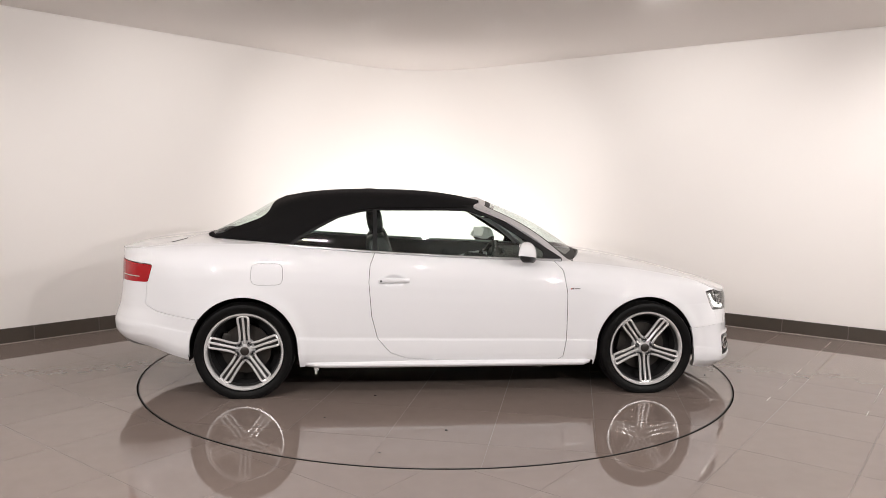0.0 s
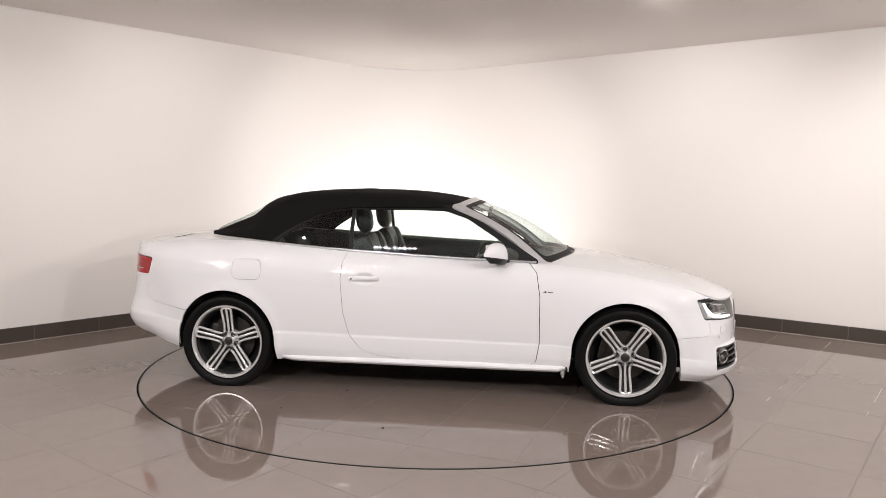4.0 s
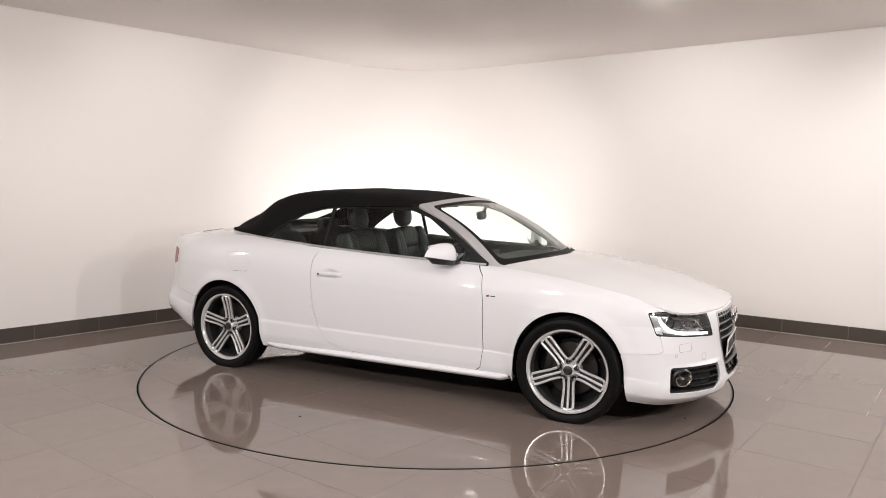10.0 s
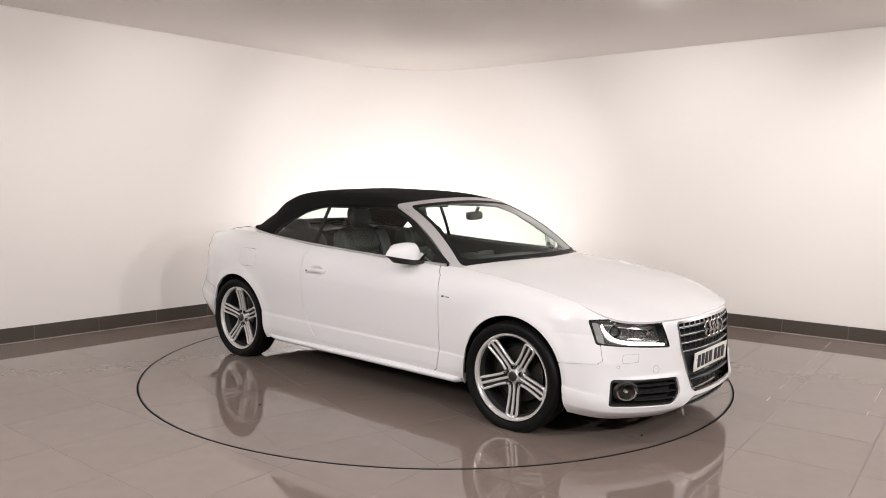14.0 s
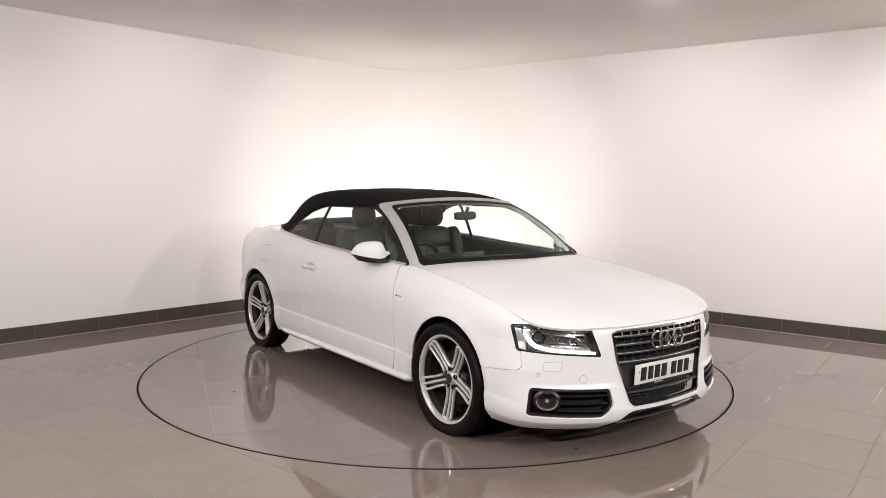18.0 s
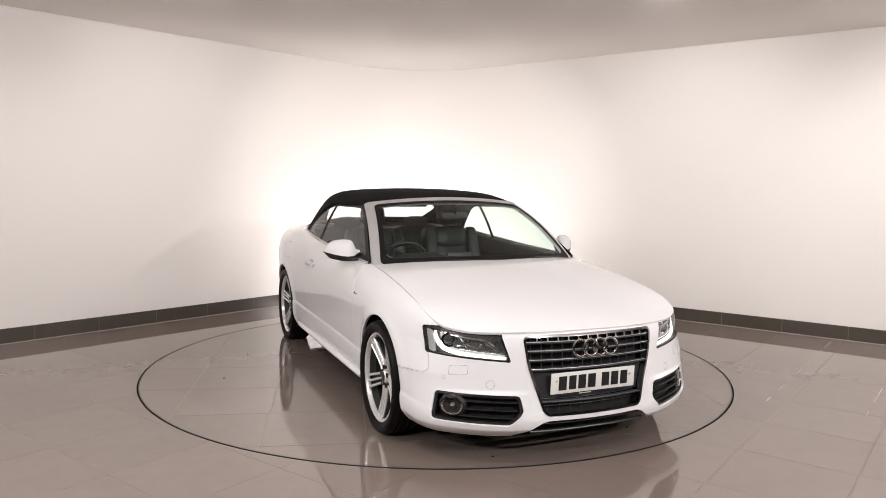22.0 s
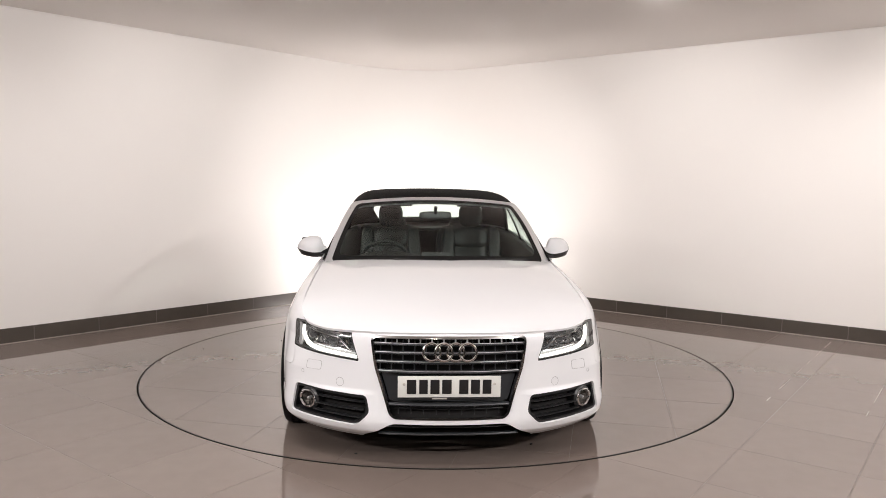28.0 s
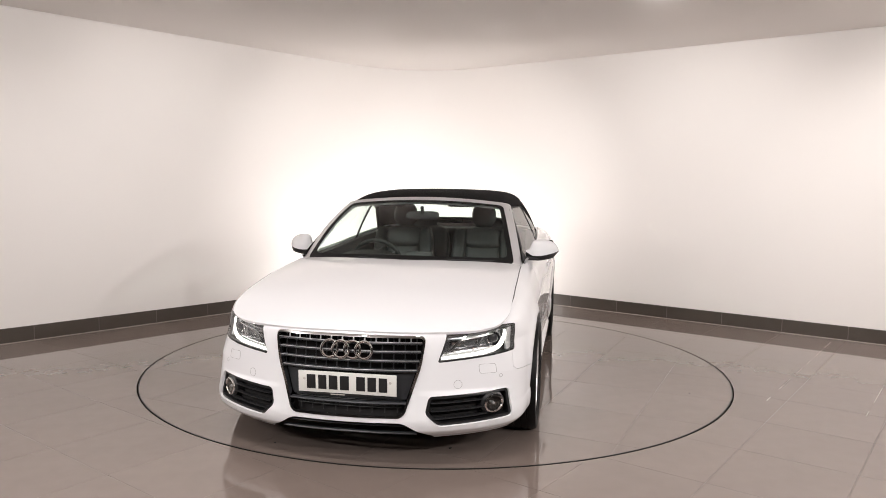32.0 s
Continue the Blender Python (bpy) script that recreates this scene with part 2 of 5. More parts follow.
def sheet(name, fn, us, vs, keep, mat, parent, label="", flange=0.014, mirror=False, flip=False, lift=0.0):
    """A panel of the surface fn(u, v), cut out where keep(u, v, place) > 0, with a folded edge. mirror: on the other flank."""
    us, vs = np.asarray(us, float), np.asarray(vs, float)
    nu, nv = len(us), len(vs)
    U, V = [g.ravel() for g in np.meshgrid(us, vs, indexing="ij")]
    D = keep(U, V, fn(U, V)) if keep else np.ones(len(U))
    uv, index, faces = [], {}, []

    def vert(key, u, v):
        if key not in index:
            index[key] = len(uv)
            uv.append((u, v))
        return index[key]

    for i in range(nu - 1):
        for j in range(nv - 1):
            c = (i * nv + j, (i + 1) * nv + j, (i + 1) * nv + j + 1, i * nv + j + 1)
            d = D[list(c)]
            if (d <= 0).all():
                continue
            poly = []
            for k in range(4):
                a, b, da, db = c[k], c[(k + 1) % 4], d[k], d[(k + 1) % 4]
                if da > 0:
                    poly.append(vert(a, U[a], V[a]))
                if (da > 0) != (db > 0):
                    t = min(max(da / (da - db), 0.02), 0.98)
                    poly.append(vert((min(a, b), max(a, b)), U[a] + t * (U[b] - U[a]), V[a] + t * (V[b] - V[a])))
            if len(poly) > 2:
                faces.append(poly)
    if not faces:
        return None
    q = np.array(uv)
    P = fn(q[:, 0], q[:, 1])
    e = 1e-3
    du = fn(q[:, 0] + e, q[:, 1]) - fn(q[:, 0] - e, q[:, 1])
    dv = fn(q[:, 0], q[:, 1] + e) - fn(q[:, 0], q[:, 1] - e)
    N = np.cross(du, dv)
    N /= np.maximum(np.linalg.norm(N, axis=1), 1e-12)[:, None]
    if flip:
        N, faces = -N, [f[::-1] for f in faces]
    P = P + N * lift
    if mirror:
        P, N, faces = P * (1, -1, 1), N * (1, -1, 1), [f[::-1] for f in faces]
    verts, normals = list(P), list(N)
    if flange:
        count = {}
        for f in faces:
            for a, b in zip(f, f[1:] + f[:1]):
                count[(a, b)] = count.get((a, b), 0) + 1
        lips = {}
        for (a, b) in count:
            if (b, a) in count:
                continue
            out = np.cross(P[b] - P[a], N[a])
            out /= max(np.linalg.norm(out), 1e-12)
            for v in (a, b):
                lips.setdefault(v, []).append(out)
        ring = {}
        for v, outs in lips.items():
            o = np.mean(outs, axis=0)
            o /= max(np.linalg.norm(o), 1e-9)
            ring[v] = len(verts)
            verts += [P[v], P[v] - N[v] * flange]
            normals += [o, o]
        for (a, b) in count:
            if (b, a) not in count:
                faces.append([ring[b], ring[a], ring[a] + 1, ring[b] + 1])
    return link(name, verts, faces, mat, parent, label, True, normals)


# ---- the room ----
def empty(name, label="", category="", group="", kind=""):
    return tagged(new(name), label, category, group, kind)


CORNER = Vector((-0.254, 4.266))
LEFT_WAY, RIGHT_WAY = Vector((-0.690, -0.724)).normalized(), Vector((0.782, -0.623)).normalized()
ROOM_TOP, SKIRT_HIGH, BEND = 2.91, 0.135, 1.15


def wall_line(inset=0.0):
    """The back walls in plan, from the far left end round the bent corner to the far right end."""
    a, b = CORNER + LEFT_WAY * BEND, CORNER + RIGHT_WAY * BEND
    pts = [CORNER + LEFT_WAY * d for d in np.linspace(11.0, BEND, 12)]
    pts += [(1 - t) ** 2 * a + 2 * t * (1 - t) * CORNER + t * t * b for t in np.linspace(0, 1, 17).tolist()[1:-1]]
    pts += [CORNER + RIGHT_WAY * d for d in np.linspace(BEND, 11.0, 12)]
    out = []
    for i, p in enumerate(pts):
        d = (pts[min(i + 1, len(pts) - 1)] - pts[max(i - 1, 0)]).normalized()
        out.append(p + Vector((d.y, -d.x)) * inset)
    return out


def wall_strip(name, z0, z1, near, far, mat, parent=None, **tags):
    """An upright slab that follows the wall line between two depths."""
    a, b = wall_line(near), wall_line(far)
    verts = [(p.x, p.y, z) for z in (z0, z1) for p in a] + [(p.x, p.y, z) for z in (z0, z1) for p in b]
    n = len(a)
    faces = []
    for i in range(n - 1):
        faces += [(i, i + 1, n + i + 1, n + i), (2 * n + i, 3 * n + i, 3 * n + i + 1, 2 * n + i + 1), (n + i, n + i + 1, 3 * n + i + 1, 3 * n + i), (i, 2 * n + i, 2 * n + i + 1, i + 1)]
    ob = link(name, verts, faces, mat, parent)
    me = ob.data
    bm = bmesh.new()
    bm.from_mesh(me)
    bmesh.ops.recalc_face_normals(bm, faces=bm.faces)
    for e in bm.edges:
        if len(e.link_faces) == 2 and e.calc_face_angle(0) > radians(40):
            e.smooth = False
    bm.to_mesh(me)
    bm.free()
    return tagged(ob, **tags)


wall_strip("wall_north", -0.1, ROOM_TOP + 0.1, 0.0, -0.2, WHITE_WALL, kind="structure", label="white painted plaster wall bending round the corner", category="wall")
ENDS = (wall_line()[0], wall_line()[-1])
# unseen walls that close the room, kept dark for the reflections
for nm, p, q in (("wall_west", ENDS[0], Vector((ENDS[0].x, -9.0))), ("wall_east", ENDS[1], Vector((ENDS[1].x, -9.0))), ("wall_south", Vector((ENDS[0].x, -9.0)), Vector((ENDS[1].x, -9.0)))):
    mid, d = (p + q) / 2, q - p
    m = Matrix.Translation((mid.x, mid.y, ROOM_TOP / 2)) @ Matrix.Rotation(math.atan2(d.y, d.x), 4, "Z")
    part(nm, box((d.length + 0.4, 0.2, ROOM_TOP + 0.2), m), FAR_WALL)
    tagged(bpy.data.objects[nm], "plain near-black unseen wall that closes the room", "wall", kind="structure")
bm = box((24, 20, 0.2), pose(0, -1.0, ROOM_TOP + 0.1))
tagged(part("ceiling", bm, CEILING), "flat off-white painted plaster ceiling", "ceiling", kind="structure")
# a thin shadow bead where the wall meets the ceiling
wall_strip("trim", ROOM_TOP - 0.012, ROOM_TOP - 0.001, 0.010, -0.004, WHITE_WALL, kind="structure", label="thin white bead between wall and ceiling", category="trim")
# skirting: backing and single tiles
skirting = wall_strip("baseboard", 0.0, SKIRT_HIGH - 0.004, 0.010, -0.01, GROUT, kind="structure", label="skirting of dark brown stone tiles", category="skirting")
# pale joint between skirting and floor
wall_strip("baseboard_joint", 0.0003, 0.005, 0.017, 0.0, PALE_GROUT, kind="structure", label="pale grout joint under the skirting", category="skirting")

TABLE_R, TABLE_GAP = 2.2365, 0.015
floor_ = link("floor", [(-13, -10, -0.004), (13, -10, -0.004), (13, 6, -0.004), (-13, 6, -0.004)], [(0, 1, 2, 3)], GROUT, smooth=False)
tagged(floor_, "polished taupe porcelain floor tiles", "floor", kind="structure")
floor_.data.clear_geometry()
ring_n = 128
fv = [((TABLE_R + TABLE_GAP) * math.cos(2 * math.pi * k / ring_n), (TABLE_R + TABLE_GAP) * math.sin(2 * math.pi * k / ring_n), z) for z in (-0.0008, -0.12) for k in range(ring_n)]
fv += [(16 * math.cos(2 * math.pi * k / ring_n), 16 * math.sin(2 * math.pi * k / ring_n), -0.0008) for k in range(ring_n)]
ff = []
for k in range(ring_n):
    j = (k + 1) % ring_n
    ff += [(k, j, 2 * ring_n + j, 2 * ring_n + k)[::-1], (k, ring_n + k, ring_n + j, j)[::-1]]
floor_.data.from_pydata(fv, [], ff)
floor_.data.update()
# the pit under the turntable
pit = part("floor_pit", lathe([(0, -0.12), (2.35, -0.12)], 64), LINER)
tagged(pit, "dark pit floor under the turntable", "pit", kind="structure")

turntable = empty("turntable", "round car turntable faced with polished taupe tiles", "turntable")
part("platform", lathe([(0, -0.1), (TABLE_R, -0.1), (TABLE_R, -0.0008), (0, -0.0008)], 128), GROUT, turntable)
part("edge_ring", lathe([(TABLE_R - 0.004, -0.1), (TABLE_R + 0.002, -0.1), (TABLE_R + 0.002, 0.0012), (TABLE_R - 0.004, 0.0012), (TABLE_R - 0.004, -0.1)], 160), RIM_STEEL, turntable, "thin dark steel edge")


# ---- the car: x forward, y to its left, z up, wheels at x = +-WB ----
WB, WHEEL_R = 1.3755, 0.3305
car = empty("car", "white two-door convertible car with closed black soft top", "car")

OUTLINE = [(2.242, 0), (2.229, 0.2), (2.186, 0.41), (2.108, 0.60), (2.018, 0.745), (1.935, 0.832), (1.83, 0.880), (1.68, 0.899), (1.37, 0.910), (1.0, 0.905), (0.5, 0.902), (0, 0.901),
           (-0.6, 0.911), (-1.0, 0.916), (-1.37, 0.921), (-1.7, 0.906), (-1.965, 0.850), (-2.170, 0.735), (-2.310, 0.54), (-2.382, 0.28), (-2.402, 0)]


def outline_spline():
    """The plan of the body's widest line, finely sampled, with its running length from the nose."""
    p = np.array(OUTLINE, float)
    p = np.vstack([p[1] * (1, -1), p, p[-2] * (1, -1)])
    out = []
    for i in range(1, len(p) - 2):
        p0, p1, p2, p3 = p[i - 1:i + 3]
        k = [np.hypot(*(b - a)) ** 0.5 for a, b in ((p0, p1), (p1, p2), (p2, p3))]
        m1 = (p2 - p1) + k[1] * ((p1 - p0) / k[0] - (p2 - p0) / (k[0] + k[1]))
        m2 = (p2 - p1) + k[1] * ((p3 - p2) / k[2] - (p3 - p1) / (k[1] + k[2]))
        for t in np.linspace(0, 1, 40, endpoint=False):
            out.append((2 * t ** 3 - 3 * t * t + 1) * p1 + (t ** 3 - 2 * t * t + t) * m1 + (3 * t * t - 2 * t ** 3) * p2 + (t ** 3 - t * t) * m2)
    out.append(p[-2])
    out = np.array(out)
    return out, np.concatenate([[0], np.cumsum(np.hypot(*np.diff(out, axis=0).T))])


PLAN, RUN = outline_spline()
LONG = RUN[-1]


def plan_at(w):
    w = np.abs(np.asarray(w, float))
    w = np.where(w > LONG, 2 * LONG - w, w)
    return np.interp(w, RUN, PLAN[:, 0]), np.interp(w, RUN, PLAN[:, 1])


def plan_in(w):
    """The inward direction of the plan at w."""
    e = 0.03
    x0, y0 = plan_at(np.abs(np.asarray(w) - e) + 1e-9)
    y0 = np.where(np.asarray(w) < e, -y0, y0)
    x1, y1 = plan_at(np.asarray(w) + e)
    y1 = np.where(np.asarray(w) + e > LONG, -y1, y1)
    tx, ty = x1 - x0, y1 - y0
    n = np.hypot(tx, ty)
    return -ty / n, tx / n


def wx(x):
    """Running length of the flank at x."""
    side = slice(240, 681)
    return float(np.interp(-x, -PLAN[side, 0], RUN[side]))


def wxy(x, y):
    """Running length of the point of the plan nearest to (x, y)."""
    return float(RUN[np.argmin(np.hypot(PLAN[:, 0] - x, PLAN[:, 1] - y))])


# heights of the upper surfaces on the centre line and at 0.76 m from it
CROWN = ramp((-2.42, 0.93), (-2.36, 0.955), (-2.31, 0.978), (-2.2, 1.005), (-1.95, 1.035), (-1.6, 1.06), (-1.0, 1.05), (-0.5, 1.02), (0.3, 0.98), (0.84, 0.962), (1.05, 0.945), (1.3, 0.912), (1.6, 0.855), (1.85, 0.795), (2.03, 0.748), (2.12, 0.720), (2.2, 0.690), (2.3, 0.65))
EAVES = ramp((-2.42, 0.88), (-2.36, 0.90), (-2.2, 0.95), (-2.0, 0.99), (-1.6, 1.022), (-1.3, 1.022), (-1.1, 1.012), (-0.9, 0.998), (-0.5, 0.972), (0.2, 0.937), (0.72, 0.921), (0.84, 0.914), (1.2, 0.880), (1.55, 0.826), (1.75, 0.783), (1.9, 0.730), (1.99, 0.690), (2.1, 0.64), (2.3, 0.57))


def upper(x, y):
    c, e = CROWN(x), EAVES(x)
    return c - (c - e) * (np.abs(y) / 0.76) ** 2.6


W_SIDE, W_LAMP = wxy(1.93, 0.81), wxy(1.87, 0.862)
TOP_IN = ramp((0, 0.050), (0.4, 0.034), (wxy(2.09, 0.60), 0.032), (wxy(2.0, 0.745), 0.045), (wxy(1.9, 0.83), 0.078), (wx(1.65), 0.112), (wx(1.37), 0.126), (wx(0.84), 0.130), (wx(0.6), 0.110), (wx(-0.5), 0.110), (wx(-1.1), 0.154), (wx(-1.7), 0.172), (wxy(-2.13, 0.73), 0.12), (LONG - 0.3, 0.06), (LONG, 0.055))
LOW = ramp((0, 0.150), (0.45, 0.142), (wxy(1.92, 0.82), 0.155), (wx(1.7), 0.172), (wx(1.0), 0.20), (wx(-1.0), 0.205), (wx(-1.74), 0.262), (wxy(-2.05, 0.79), 0.33), (LONG, 0.34))
NOSE = ramp((0, 1), (wxy(1.95, 0.8), 1), (wx(1.6), 0), (LONG, 0))
TAIL = ramp((0, 0), (wx(-1.75), 0), (wxy(-2.1, 0.75), 1), (LONG, 1))
ROLL = ramp((0, 0), (0.58, 0), (0.70, 0.035), (0.80, 0.12), (0.88, 0.27), (0.94, 0.49), (0.98, 0.77), (1.0, 1.0), (1.02, 1.2))
SIDE_IN = ramp((-0.1, 0.07), (0, 0.040), (0.06, 0.022), (0.12, 0.0125), (0.19, 0.0105), (0.238, 0.0113), (0.256, 0.0152), (0.30, 0.0122), (0.38, 0.0065), (0.50, 0.001), (0.66, -0.003), (0.74, -0.005), (1.0, -0.004))
NOSE_IN = ramp((-0.1, 0.10), (0, 0.056), (0.05, 0.016), (0.10, -0.010), (0.18, -0.017), (0.28, -0.008), (0.5, 0.008), (0.75, 0.014), (1.0, 0.013))
TAIL_IN = ramp((-0.1, 0.10), (0, 0.055), (0.07, 0.020), (0.14, 0.0015), (0.20, 0.0), (0.28, 0.012), (0.40, 0.036), (0.7, 0.058), (0.9, 0.046), (1.0, 0.012))


def top_edge(w):
    x, y = plan_at(w)
    nx, ny = plan_in(w)
    k = TOP_IN(np.minimum(np.abs(w), LONG))
    x, y = x + nx * k, y + ny * k
    return x, y, upper(x, y)


def flank(w, h):
    """The body's skin: w runs from the nose along the left flank to the tail, h from the sill (0) to the shoulder (1)."""
    w, h = np.asarray(w, float), np.asarray(h, float)
    x, y = plan_at(w)
    nx, ny = plan_in(w)
    _, _, zt = top_edge(w)
    z = LOW(w) + (zt - LOW(w)) * h
    a, b = NOSE(w), TAIL(w)
    k = a * NOSE_IN(h) + b * TAIL_IN(h) + (1 - a - b) * SIDE_IN(h) + TOP_IN(w) * ROLL(h)
    for cx in (-WB, WB):
        r = np.hypot(x - cx, z - 0.33)
        k = k - 0.013 * np.exp(-((r - 0.355) / 0.05) ** 2) * (1 - ROLL(h))
    # ledge of the front bumper above the side intakes
    ledge = np.clip((0.400 - z) / 0.030, 0, 1)
    k = k - 0.011 * ledge * ledge * (3 - 2 * ledge) * a * np.clip((w - 0.36) / 0.12, 0, 1) * np.clip(h / 0.25, 0, 1) * np.clip((W_SIDE - w) / 0.22, 0, 1)
    # the wings draw in beside the head lamps
    k = k + 0.031 * np.exp(-((w - W_LAMP) / 0.20) ** 2) * np.clip((z - 0.47) / 0.15, 0, 1) * (1 - ROLL(h))
    # cup behind the door handle
    k = k + 0.020 * np.exp(-(((x + 0.385) / 0.062) ** 2 + ((z - 0.792) / 0.030) ** 2) ** 2)
    return np.stack([x + nx * k, y + ny * k, z], -1)


def arch(P):
    """Distance outside the wheel openings."""
    d = np.full(len(P), 1e9)
    for cx, r in ((-WB, 0.353), (WB - 0.004, 0.347)):
        dx, dz = P[:, 0] - cx, P[:, 2] - 0.33
        d = np.minimum(d, np.where(dz > 0, np.hypot(dx, dz), np.abs(dx) + 0.10 * dz) - r)
    return d


def wz(points):
    return [(wx(p[0]) if len(p) == 2 else wxy(p[0], p[1]), p[-1]) for p in points]


DOOR_REAR = [(-0.51, 1.2), (-0.512, 0.97), (-0.544, 0.895), (-0.552, 0.782), (-0.533, 0.553), (-0.493, 0.399), (-0.409, 0.301), (-0.295, 0.257), (-0.064, 0.239)]
DOOR_FRONT = [(0.745, 0.229), (0.790, 0.262), (0.811, 0.387), (0.808, 0.702), (0.784, 0.858), (0.721, 0.928), (0.69, 1.2)]
DOOR = wz(DOOR_REAR + DOOR_FRONT)
HEAD = rounded([(wxy(1.85, 0.87), 0.700), (wxy(1.895, 0.84), 0.573), (wxy(2.165, 0.465), 0.540), (wxy(2.122, 0.495), 0.662), (wxy(2.115, 0.505), 0.75), (wxy(2.05, 0.68), 0.74), (wxy(2.0, 0.75), 0.712)], 0.010)
GRILLE = rounded([(-0.408, 0.670), (-0.382, 0.52), (-0.300, 0.285), (-0.276, 0.266), (0.276, 0.266), (0.300, 0.285), (0.382, 0.52), (0.408, 0.670)], 0.030)
INTAKE = rounded([(wxy(1.96, 0.79), 0.384), (wxy(1.95, 0.80), 0.238), (wxy(2.15, 0.46), 0.218), (wxy(2.19, 0.40), 0.285), (wxy(2.185, 0.42), 0.369)], 0.022)
MOUTH = rounded([(-0.29, 0.236), (-0.365, 0.190), (-0.462, 0.150), (-0.490, 0.05), (0.490, 0.05), (0.462, 0.150), (0.365, 0.190), (0.29, 0.236)], 0.03)
TAIL_LAMP = rounded([(wx(-2.01), 0.884), (wx(-2.045), 0.762), (wxy(-2.345, 0.40), 0.752), (wxy(-2.345, 0.40), 0.905)], 0.02)
NOSE_CUT = wz([(1.42, 0.02), (1.42, 0.452), (1.69, 0.455), (1.83, 0.464)]) + [(wxy(1.905, 0.835), 0.470), (wxy(1.925, 0.82), 0.487), (wxy(1.915, 0.828), 0.575), (wxy(1.90, 0.84), 1.2), (-1, 1.2), (-1, 0.02)]
TAIL_CUT = wz([(-1.42, 0.1), (-1.42, 0.528), (-1.70, 0.537), (-1.96, 0.582), (-2.05, 0.62), (-2.05, 0.80)]) + [(LONG + 1, 0.80), (LONG + 1, 0.1)]


def skin(name, u0, u1, nu, cut, h0=0.0, h1=1.0, nh=34, mats=PAINT, label="", parent=car, lift=0.0, flange=0.014, both=True):
    """Panels of the flank on both sides; cut(w, z, P) is positive on the panel."""
    made = []
    for mirror in ((False, True) if both else (False,)):
        made.append(sheet(name, flank, np.linspace(u0, u1, nu), np.linspace(h0, h1, nh), lambda u, v, P: cut(u, P[:, 2], P), mats, parent, label, flange, mirror, False, lift))
    return made


def poly(pts):
    return lambda u, z: inside(pts, np.stack([np.abs(u), z], -1))


in_door, in_head, in_grille, in_intake, in_mouth, in_tail, in_nose, in_back = (poly(p) for p in (DOOR, HEAD, GRILLE, INTAKE, MOUTH, TAIL_LAMP, NOSE_CUT, TAIL_CUT))
GAP = 0.0023
doors = skin("door", wx(0.86), wx(-0.6), 140, lambda u, z, P: in_door(u, z) - GAP, nh=96, label="white door")
skin("front_fender", wxy(1.93, 0.81), wx(0.69), 150, lambda u, z, P: np.minimum.reduce([-in_door(u, z), 0.0010 - in_nose(u, z), -in_head(u, z), arch(P), np.where(u > wx(1.0), z - 0.232, 1)]) - GAP, nh=90)
FLAP = rounded(wz([(-1.323, 0.905), (-1.118, 0.905), (-1.118, 0.765), (-1.323, 0.765)]), 0.045)
in_flap = poly(FLAP)
for mirror in (False, True):
    sheet("rear_quarter", flank, np.linspace(wx(-0.05), LONG + 0.0005, 210), np.linspace(0, 1, 80), lambda u, v, P, mirror=mirror: np.minimum.reduce(
        [-in_door(u, P[:, 2]), -in_back(u, P[:, 2]), -in_tail(u, P[:, 2]), arch(P), np.where(u < wx(-0.98), P[:, 2] - 0.236, 1), -in_flap(u, P[:, 2]) if mirror else np.ones(len(u))]) - (0.0012 if mirror else GAP), PAINT, car, "", 0.014, mirror, False)
sheet("fuel_flap", flank, np.linspace(wx(-1.08), wx(-1.36), 30), np.linspace(0.5, 1, 40), lambda u, v, P: in_flap(u, P[:, 2]) - 0.0012, PAINT, car, "white fuel flap", 0.006, True, False)


def nose(u, h):
    """The skin round the whole nose: negative u lies on the right."""
    P = flank(np.abs(u), h)
    return P * np.stack([np.ones_like(u), np.where(u < 0, -1.0, 1.0), np.ones_like(u)], -1)


def nose_sheet(name, span, cut, mat, label="", lift=0.0, flange=0.03, nu=260, nh=80, parent=car, u0=None):
    a = -span if u0 is None else u0
    return sheet(name, nose, np.linspace(a, span, nu), np.linspace(0, 1, nh), lambda u, v, P: cut(u, P[:, 2], P), mat, parent, label, flange, False, False, lift)


nose_sheet("front_bumper", wx(1.5), lambda u, z, P: np.minimum.reduce([in_nose(u, z) + 0.0007, -in_head(u, z), -in_grille(u, z), -in_intake(u, z), -in_mouth(u, z), arch(P)]) - 0.0015, PAINT, "white front bumper", nu=340, nh=100)
VALANCE = ramp((wx(-1.70), -0.02), (wxy(-2.05, 0.79), 0.006), (wxy(-2.25, 0.63), 0.046), (LONG, 0.085))
valance_top = lambda u: LOW(u) + VALANCE(u)
skin("rear_bumper", wx(-1.6), LONG + 0.0005, 130, lambda u, z, P: np.minimum.reduce([in_back(u, z), arch(P), z - valance_top(u)]) - GAP, nh=90, label="white rear bumper")
skin("rear_valance", wx(-1.6), LONG + 0.0005, 110, lambda u, z, P: np.minimum.reduce([in_back(u, z), arch(P), valance_top(u) - 0.001 - z]), h0=0.0, h1=0.3, nh=50, mats=VALANCE_GREY, label="dark grey rear valance", lift=-0.004)
tail_lamps = skin("tail_lamp", wx(-1.9), wxy(-2.362, 0.28), 40, lambda u, z, P: in_tail(u, z) - 0.004, h0=0.4, h1=1, nh=40, mats=RED, label="red tail lamp", lift=0.002)


def ab(u, v):
    return np.stack([u, v], -1)


def edge_polygon(w0, w1, n, back):
    """Plan of a lid bounded by the shoulder from w0 to w1 and by the line back, mirrored."""
    x, y, _ = top_edge(np.linspace(w0, w1, n))
    right = list(zip(x, y)) + back
    return right + [(a, -b) for a, b in right[::-1] if b > 1e-6]


